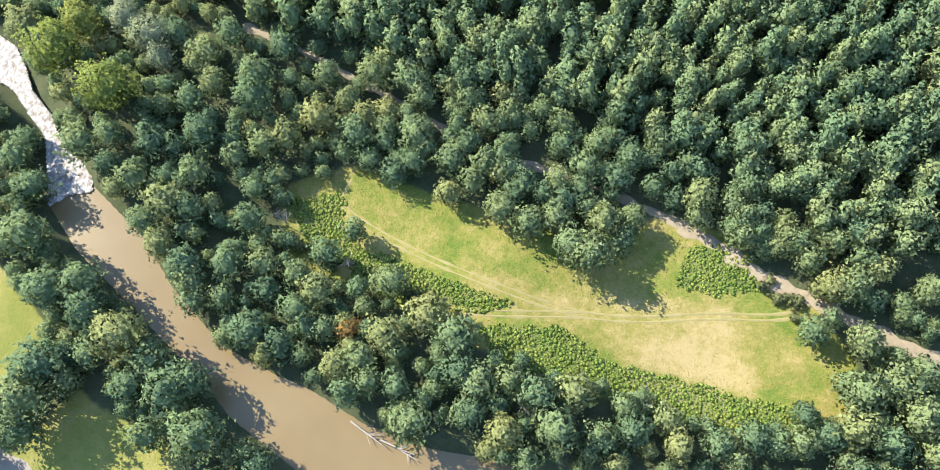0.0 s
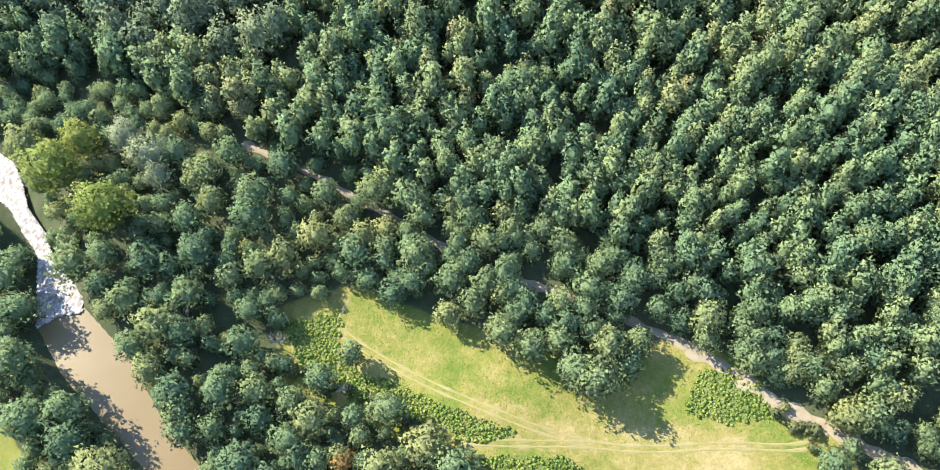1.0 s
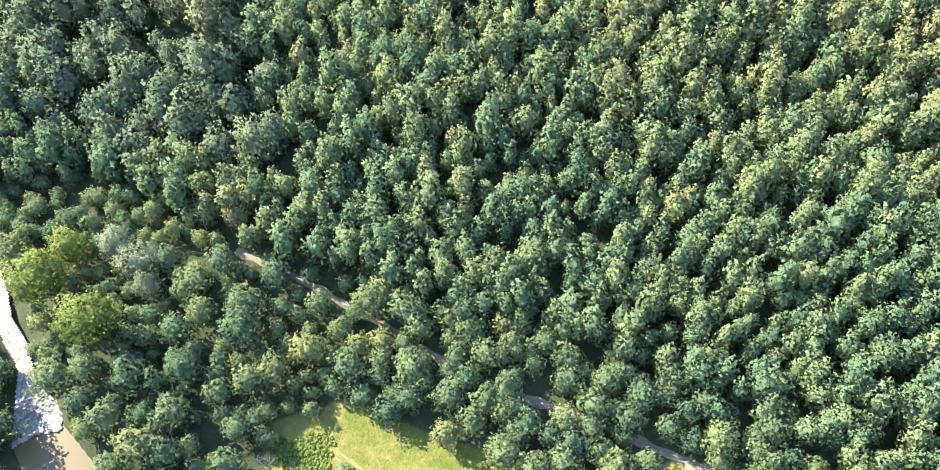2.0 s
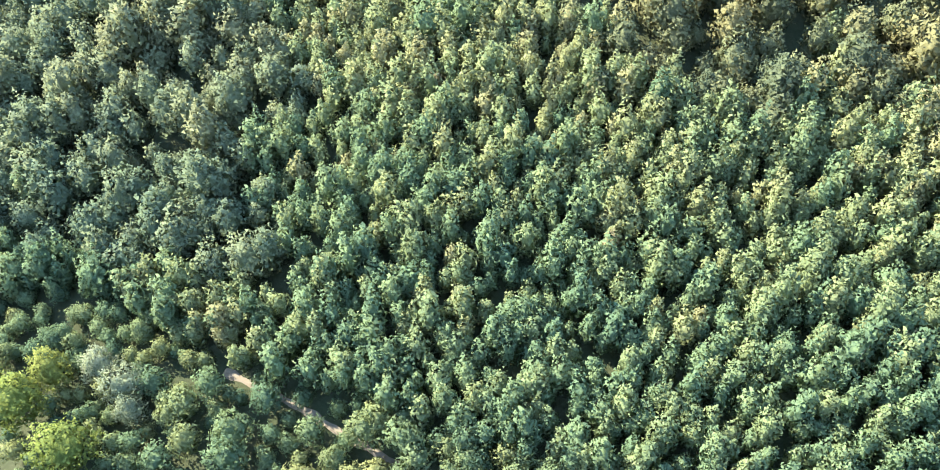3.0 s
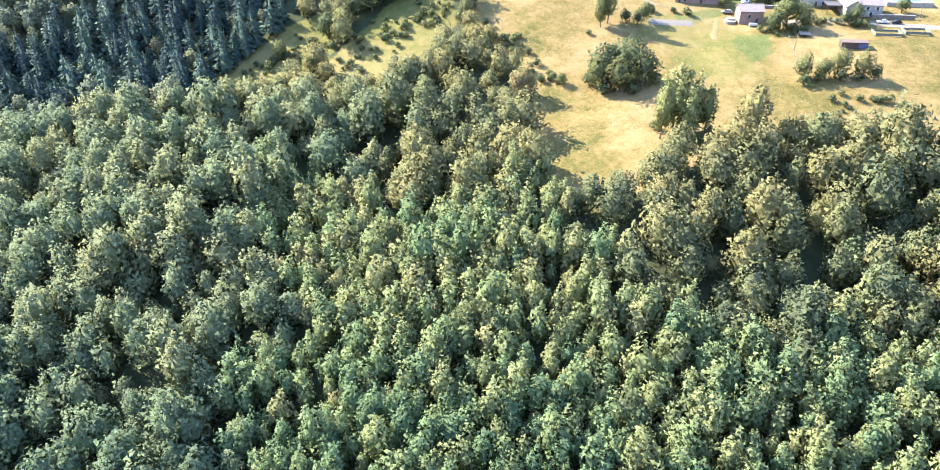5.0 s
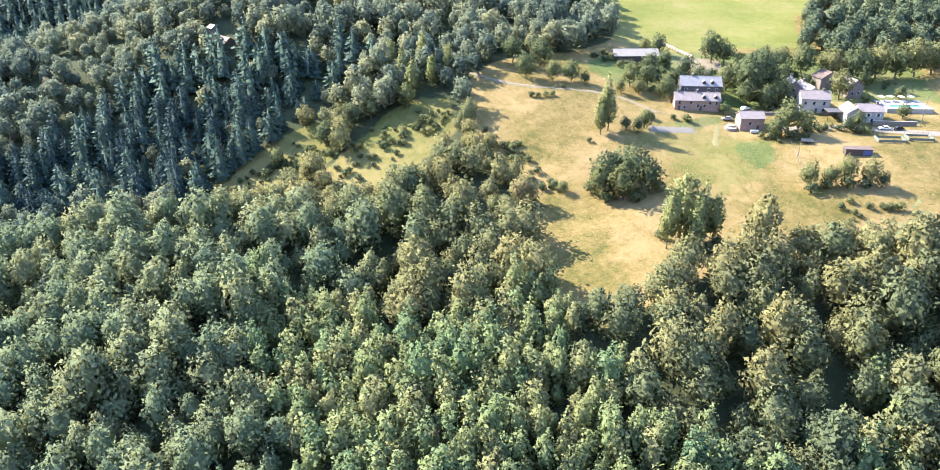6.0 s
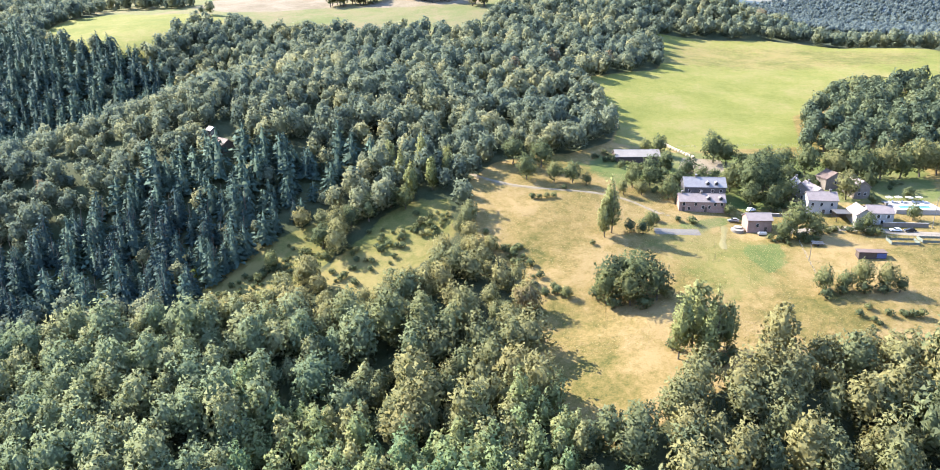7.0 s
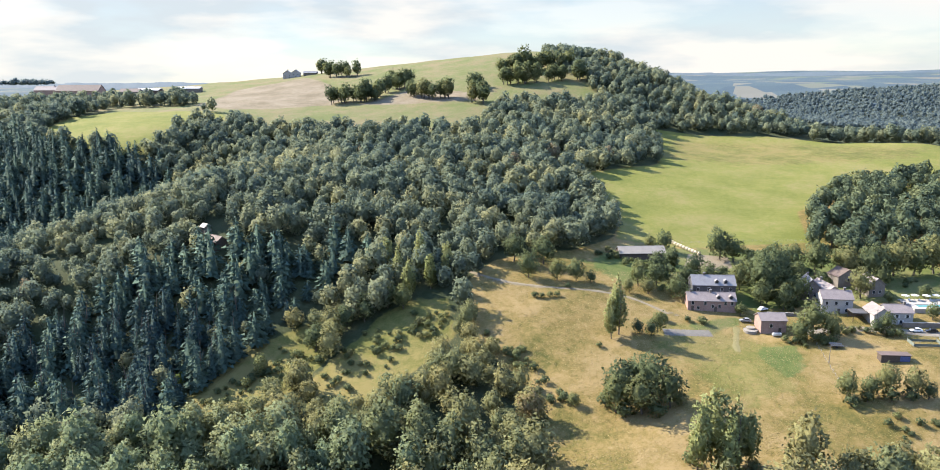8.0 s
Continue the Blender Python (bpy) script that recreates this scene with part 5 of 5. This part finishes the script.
def shed(x, y):
    s = tagged(new("garden_shed"), "low dark shed with a flat roof and a blue tarpaulin front", "shed")
    s.matrix_basis = pose(x, y, height(x, y) + 0.2, 0, 0, -3)
    part("wall", box(9.5, 3.2, 2.9, 0, 0, -0.9, 0.02), dark_wood, s)
    part("roof", box(10.2, 3.9, 0.18, 0, 0, 2.05, 0.03), brown_roof, s)
    part("tarpaulin", box(3.2, 0.12, 1.8, 3.0, -1.68, 0.0, 0.03), blue_sheet, s, "blue tarpaulin")


shed(133.5, 331)


def trailer(x, y):
    t = tagged(new("trailer"), "small dark flatbed trailer with pale sides", "trailer")
    t.matrix_basis = pose(x, y, height(x, y) + 0.05, 0, 0, -10)
    part("bed", box(4.2, 2.0, 0.16, 0, 0, 0.75, 0.02), dark_wood, t)
    for s in (-1, 1):
        part("side_board", box(4.2, 0.06, 0.6, 0, s * 1.0, 0.9), grey_metal, t)
        bm = bmesh.new()
        bmesh.ops.create_cone(bm, cap_ends=True, segments=14, radius1=0.38, radius2=0.38, depth=0.2, matrix=Matrix.Translation((0, s * 0.95, 0.4)) @ Matrix.Rotation(math.pi / 2, 4, "X"))
        part("wheel", bm, black_rubber, t)
    part("drawbar", box(1.6, 0.1, 0.1, 2.8, 0, 0.7), grey_metal, t)


trailer(118.5, 341)


def pen(x, y, w, d, turn):
    """A wire pen: posts and netting."""
    f = tagged(new("fenced_pen"), "small pen fenced with green netting on posts", "fence")
    f.matrix_basis = pose(x, y, height(x, y), 0, 0, turn)
    n = 6
    for k in range(n):
        for s in (-1, 1):
            part("post", tube(0.06, 2.4, -w / 2 + w * k / (n - 1), s * d / 2, -0.5, 6), pale_wood, f)
    for s in (-1, 1):
        part("rail", box(w, 0.05, 0.06, 0, s * d / 2, 1.8), green_net, f)
        part("rail", box(w, 0.05, 0.06, 0, s * d / 2, 0.9), green_net, f)
        part("netting", box(w, 0.02, 0.9, 0, s * d / 2 + 0.04, 0), green_net, f)
    for s in (-1, 1):
        part("netting", box(0.02, d, 1.3, s * w / 2, 0, 0), green_net, f)


pen(150.5, 343, 10, 5, -3)
pen(162, 344.5, 9, 5, -3)


def terraces(x, y):
    t = tagged(new("stone_steps"), "pale curved stone terrace beside the barn", "terrace")
    t.matrix_basis = pose(x, y, height(x, y) - 0.6)
    part("lower_step", tube(2.6, 1.3, 0, 0, 0, 20), sheet_roof, t)
    part("upper_step", tube(1.7, 1.9, 0.5, 1.2, 0, 20), sheet_roof, t)


terraces(93.3, 356)
tank = tagged(new("water_tank"), "long white water tank in front of the barn", "tank")
tank.matrix_basis = pose(101.5, 351.5, height(101.5, 351.5))
part("body", box(3.4, 1.2, 1.1, 0, 0, 0.25, 0.25), white_paint, tank)
for a in (-1.2, 1.2):
    part("foot", box(0.3, 1.0, 0.5, a, 0, -0.2), stone_wall, tank)

# Bales beside the farmyard, the covered garden plot, poles.
bale = tagged(new("straw_bale"), "pale round straw bale in a row beside the farmyard", "bale", "straw bales")
bm = bmesh.new()
bmesh.ops.create_cone(bm, cap_ends=True, segments=18, radius1=0.85, radius2=0.85, depth=1.3, matrix=Matrix.Translation((0, 0, 0.8)) @ Matrix.Rotation(math.pi / 2, 4, "X"))
bmesh.ops.bevel(bm, geom=[e for e in bm.edges if e.is_boundary is False and len(e.link_faces) == 2 and e.calc_face_angle(0) > 1.0], offset=0.12, segments=2, affect="EDGES")
part("roll", bm, straw, bale)
for k in range(11):
    u = k / 10
    bx, by = 82.5 + 10 * u, 446 - 16 * u
    m = pose(bx, by, height(bx, by) - 0.05, 0, 0, 32 + 5 * math.sin(k * 2.3))
    if k == 0:
        bale.matrix_basis = m
    else:
        copy_thing(bale, m)

ribbon("garden_plot", [(60, 352), (66, 352.2), (73, 352.8), (79, 353.5)], 4.6, weed_mat, "grey covered vegetable plot below the long house", 0.15, 0.04, category="plot")


def pole(x, y, h, lean=0.0):
    p = tagged(new("utility_pole"), "slim weathered wooden utility pole", "pole", "utility poles")
    p.matrix_basis = pose(x, y, height(x, y) - 0.5, lean, 0, 0)
    part("shaft", tube(0.14, h, sides=8, top=0.09), pale_wood, p)
    part("crossarm", box(1.2, 0.1, 0.1, 0, 0, h - 0.5), pale_wood, p)


pole(168, 356, 13, 2)
pole(139.5, 356, 8)
pole(112, 331, 7)


def stone_bank(x, y, w, h, turn):
    b = tagged(new("retaining_wall"), "pale stone retaining wall above the village road", "wall")
    b.matrix_basis = pose(x, y, height(x, y) - 0.6, 0, 0, turn)
    part("wall", box(w, 0.5, h + 0.6, 0, 0, 0, 0.04), stone_wall, b)
    part("coping", box(w + 0.1, 0.62, 0.12, 0, 0, h + 0.6, 0.03), paving, b)


stone_bank(158, 356.6, 17, 1.7, -3)
stone_bank(112, 368.5, 16, 1.2, -6)


def post_fence(x0, y0, x1, y1, n):
    f = tagged(new("wire_fence"), "thin wire fence on weathered wooden posts", "fence")
    f.matrix_basis = pose(x0, y0, height(x0, y0))
    run = math.hypot(x1 - x0, y1 - y0)
    last = None
    for k in range(n):
        u = k / (n - 1)
        x, y = (x1 - x0) * u, (y1 - y0) * u
        z = height(x0 + x, y0 + y) - height(x0, y0)
        part("post", tube(0.07, 1.6, x, y, z - 0.4, 6), pale_wood, f)
        if last:
            a, b = Vector(last), Vector((x, y, z))
            for up in (0.45, 0.95):
                bm = bmesh.new()
                d = b - a
                bmesh.ops.create_cone(bm, cap_ends=False, segments=4, radius1=0.015, radius2=0.015, depth=d.length, matrix=Matrix.Translation((a + b) / 2 + Vector((0, 0, up))) @ d.to_track_quat("Z", "Y").to_matrix().to_4x4())
                part("wire", bm, grey_metal, f)
        last = (x, y, z)


post_fence(113, 346, 110, 317, 12)
post_fence(84, 446, 150, 452, 16)

# ---- farm on the plateau ----
house("plateau_barn", "big brown-roofed barn on the plateau", -452, 880, 44, 20, 7, 6, pink_wall, brown_roof, 6, chimneys=(), sink=-2)
house("plateau_barn", "brown-roofed stone barn beside the bigger barn", -395, 876, 20, 14, 6, 3, stone_wall, brown_roof, 6, chimneys=(), sink=-1)
house("plateau_shed", "white-roofed farm shed on the plateau", -386, 900, 26, 12, 4.5, 2, dark_wood, white_paint, -5, chimneys=(), sink=-1)
house("plateau_shed", "long white-roofed farm shed behind hedges", -344, 908, 24, 10, 4.0, 1.6, stone_wall, white_paint, 4, chimneys=(), sink=-1)
house("plateau_house", "pink-roofed farmhouse on the plateau", -500, 900, 26, 12, 6, 4, pink_wall, clay, 0, sink=-2)
house("hill_house", "white house on the brow of the hill", -256, 985, 10, 10, 6, 3.6, pale_wall, slate, 8, "front", chimneys=((0.3, 0.5),), windows=[(-0.25, 3), (0.25, 3), (-0.25, 0.6), (0.25, 0.6)])
house("hill_house", "pale gabled house beside its twin on the brow", -246, 986, 10, 10, 6, 3.4, pale_wall, slate, 8, "front", chimneys=(), windows=[(-0.25, 3), (0.25, 3)], doors=[(0, 0)])
house("hill_shed", "low grey shed beside the hill houses", -229, 988, 16, 8, 3.5, 2, stone_wall, slate, 5, chimneys=())

# ---- trees and shrubs of the upper meadow and hamlet ----
garden_models = thing_tree("meadow_tree", ROUND, leaf_garden, "broad green tree standing on the dry meadow", "tree", 0.32, 8.5, "meadow trees")
plant(garden_models, [(39, 314, 1.35), (48, 313, 1.45), (44, 306, 1.25), (36, 308, 1.05), (53, 308, 1.15), (44, 318, 1.2), (108, 309, 0.85), (116, 309, 0.72), (122, 311, 0.85), (129, 309, 0.8), (133, 308, 0.6), (23, 312, 0.5), (50, 350, 0.55),
                      (114, 350, 1.25), (108, 346, 0.85), (119, 347, 0.95), (11, 390, 1.0), (23, 389, 0.85), (31, 389, 0.85), (37, 388, 0.5), (57, 389, 0.95), (65, 391, 0.9), (72, 388, 0.75), (60, 383, 0.7), (52, 382, 0.55), (-72, 354, 1.0), (-66, 358, 1.05), (-55, 367, 1.0), (-47, 374, 1.1), (-62, 364, 0.9), (-40, 372, 0.9), (-90, 344, 0.7)], rng)
yard_models = thing_tree("garden_tree", ROUND, leaf_garden, "dense green garden tree between the stone houses", "tree", 0.3, 8.5, "garden trees")
plant(yard_models, [(x, y, 1.15 * s) for x, y, s in [(108, 384, 1.46), (114, 392, 1.40), (104, 377, 0.85), (112, 374, 0.79), (119, 380, 0.98), (101, 426, 1.22), (107, 424, 0.85), (138, 408, 1.16), (130, 415, 0.98), (146, 383, 0.98), (164, 363, 0.61), (163, 405, 1.22),
                    (171, 407, 1.28), (180, 408, 1.34), (190, 410, 1.34), (199, 413, 1.28), (142, 353, 0.55), (137, 351, 0.49), (120, 405, 0.98), (95, 400, 0.6), (88, 398, 0.7), (79, 396, 0.73), (160, 395, 0.73), 
                    (77, 432, 0.73), (70, 433, 0.61), (113, 420, 0.61), (125, 425, 0.73), (76, 415, 0.67), (5, 405, 0.98), (66, 399, 0.85), (84, 405, 0.8), (116, 412, 0.9), (92, 389, 0.7), (71, 381, 0.75), (118, 396, 0.95), (150, 412, 0.9), (126, 398, 0.8), (100, 392, 0.9), (18, 404, 1.10), (58, 352, 0.6), (55, 349, 0.5), (75, 378, 0.5), (93, 368, 0.45), (150, 404, 1.1), (158, 401, 1.2), (106, 400, 0.9), (134, 395, 0.6), (172, 384, 0.5), (155, 378, 0.45)]], rng)
lime_models = thing_tree("lime_green_tree", ROUND[:3], leaf_fresh, "bright lime-green young tree among dark conifers", "tree", 0.15, 5, "lime-green trees")
plant(lime_models, [(-172, 340, 0.62), (-167, 335, 0.5), (-129, 336, 0.45), (-119, 338, 0.5), (-122, 333, 0.4), (-150, 326, 0.45), (-140, 329, 0.4), (-178, 333, 0.45)], rng)
poplar_models = thing_tree("poplar", TALL, leaf_poplar, "tall light-green poplar with an open crown", "tree", 0.25, 15, "poplars")
plant(poplar_models, [(43, 350, 1.2), (40, 347, 0.85), (59, 281, 1.5), (65, 279, 1.15), (54, 277, 1.1), (69, 280, 0.9), (61, 274, 1.05), (-38, 378, 0.95), (-30, 384, 0.9), (-44, 385, 1.0), (-24, 392, 0.9), (-50, 398, 0.95), (-36, 396, 1.05)], rng)
shrub_models = thing_tree("shrub", SHRUB, leaf_garden, "low rounded green shrub in the dry grass", "shrub", 0.08, 1.4, "shrubs")
spots = [(35, 342, 0.9), (27, 382, 0.9), (13, 374, 1.0), (16, 373.5, 0.9), (19, 374, 1.0), (22, 374.5, 0.9), (60, 276, 1.5), (66, 274, 1.6), (70, 278, 1.4), (53, 282, 1.3), (38, 305, 2.0), (48, 304, 2.1), (56, 309, 1.8), (33, 311, 1.7), (108, 305, 1.6), (114, 307, 1.5), (121, 307, 1.7), (127, 307, 1.6)]
for line, count, wide in (([(8, 300), (16, 316), (8, 334), (-8, 352)], 46, 5.0), ([(-100, 316), (-70, 328), (-40, 345), (-25, 362)], 40, 6.0), ([(-106, 322), (-92, 343), (-76, 354)], 34, 7.0), ([(-64, 333), (-46, 350), (-30, 362)], 34, 9.0), ([(110, 294), (122, 296), (135, 296)], 10, 3.0), 
                          ([(120, 350), (133, 353), (145, 350)], 16, 2.0), ([(45, 425), (58, 412), (78, 408)], 40, 6.0), ([(88, 396), (105, 405), (125, 398)], 36, 7.0), ([(66, 384), (72, 392), (74, 402)], 16, 4.0), ([(130, 396), (150, 405), (175, 398)], 26, 5.0), ([(60, 360), (70, 362), (78, 360)], 10, 1.0), ([(104, 348), (112, 345), (120, 346)], 14, 3.0), ([(60, 395), (90, 405), (118, 412)], 34, 9.0), ([(125, 410), (160, 415), (190, 420)], 24, 5.0), ([(100, 380), (112, 388), (120, 372)], 20, 5.0), ([(-100, 332), (-80, 342), (-60, 352)], 18, 4.0), ([(95, 440), (120, 436), (150, 436)], 24, 2.5), ([(76, 66), (80, 62), (86, 57)], 14, 3.0), ([(-46, 70), (-26, 63), (-6, 55)], 22, 2.5)):
    p = np.array(line, float)
    u = rng.uniform(0, len(p) - 1.001, count)
    k = u.astype(int)
    at = p[k] + (p[k + 1] - p[k]) * (u - k)[:, None] + rng.normal(0, wide / 2, (count, 2))
    spots += [(a, b, s) for (a, b), s in zip(at, rng.uniform(0.5, 1.25, count))]
plant(shrub_models, spots[:270], rng)
low = np.array(spots[270:])
joined("scrub", np.column_stack([low[:, :2], ground_at(low[:, :2]) - 0.1, low[:, 2], rng.uniform(0.1, 0.8, len(low))]), SHRUB, [leaf_garden_many], "low green scrub between the meadows and the houses", rng)
lone = thing_tree("lone_tree", UPRIGHT[1:2], leaf_round, "single green tree on the valley meadow", "tree", 0.2, 8)
plant(lone, [(-30, 74, 0.85)], rng)


def dead_tree(x, y, h, seed, label):
    """A bare pale tree: a forked trunk with many thin branches."""
    r = np.random.RandomState(seed)
    t = tagged(new("dead_tree"), label, "tree", "dead trees")
    t.matrix_basis = pose(x, y, height(x, y))
    part_ = new("trunk", smooth_mesh("trunk", stem(seed, 0.16, h, 5, 3), pale_wood))
    part_.parent = t
    for _ in range(5):
        vf = stem(r.randint(999), 0.09, h * r.uniform(0.4, 0.6), 5, 5, 0.35, h * 0.2)
        b = new("branch", smooth_mesh("branch", vf, pale_wood))
        b.parent = t
        b.matrix_basis = pose(0, 0, h * r.uniform(0.3, 0.55), r.uniform(-35, 35), r.uniform(-35, 35), r.uniform(0, 360))


dead_tree(-32, 66, 9, 1, "bare bleached dead tree among riverside trees")
dead_tree(-50, 77, 9, 2, "bare dead tree at the meadow's end")
dead_tree(-76, 82, 11, 3, "bleached bare branches in the riverside wood")
dead_tree(17, 29, 9, 4, "pale bare tree in the belt beside the river")
dead_tree(-52, 372, 12, 5, "bare reddish dead tree at the edge of the gully")
dead_tree(46, 32, 8, 6, "pale bare tree in the belt beside the river")


def driftwood(x, y, turn, length, seed):
    t = tagged(new("driftwood"), "bleached fallen trunk lying on the riverbank", "log", "driftwood")
    t.matrix_basis = pose(x, y, max(height(x, y), WATER) + 0.5, 0, 0, turn) @ pose(0, 0, 0, 0, 84, 0)
    o = new("trunk", smooth_mesh("trunk", stem(seed, 0.28, length, 6, 5, 0.05, 2.0), pale_wood))
    o.parent = t


driftwood(-26, 24.5, -32, 11, 21)
driftwood(-18, 20.5, -15, 9, 22)
driftwood(-14, 18.8, -28, 6, 23)

# Stones of the weir.
STONES = 46
stone_meshes = []
for k in range(5):
    r = np.random.RandomState(60 + k)
    stone_meshes.append(smooth_mesh("stone", (ICO * r.uniform(0.7, 1.2, (12, 1)) * [0.9, 0.7, 0.55], ICO_FACES), stone_wall))
weir = tagged(new("weir"), "low weir of rough stones where the river drops", "weir")
for k in range(STONES):
    u = k / (STONES - 1)
    s = new("stone", stone_meshes[k % 5])
    s.parent = weir
    s.matrix_basis = pose(-128 + 23 * u + rng.normal(0, 0.7), 84.5 + 8 * u + 1.8 * math.sin(u * 5) + rng.normal(0, 0.8), WATER + rng.uniform(-0.2, 0.35), 0, 0, rng.uniform(0, 360)) @ Matrix.Diagonal((1.2, 1.2, 1.2, 1))
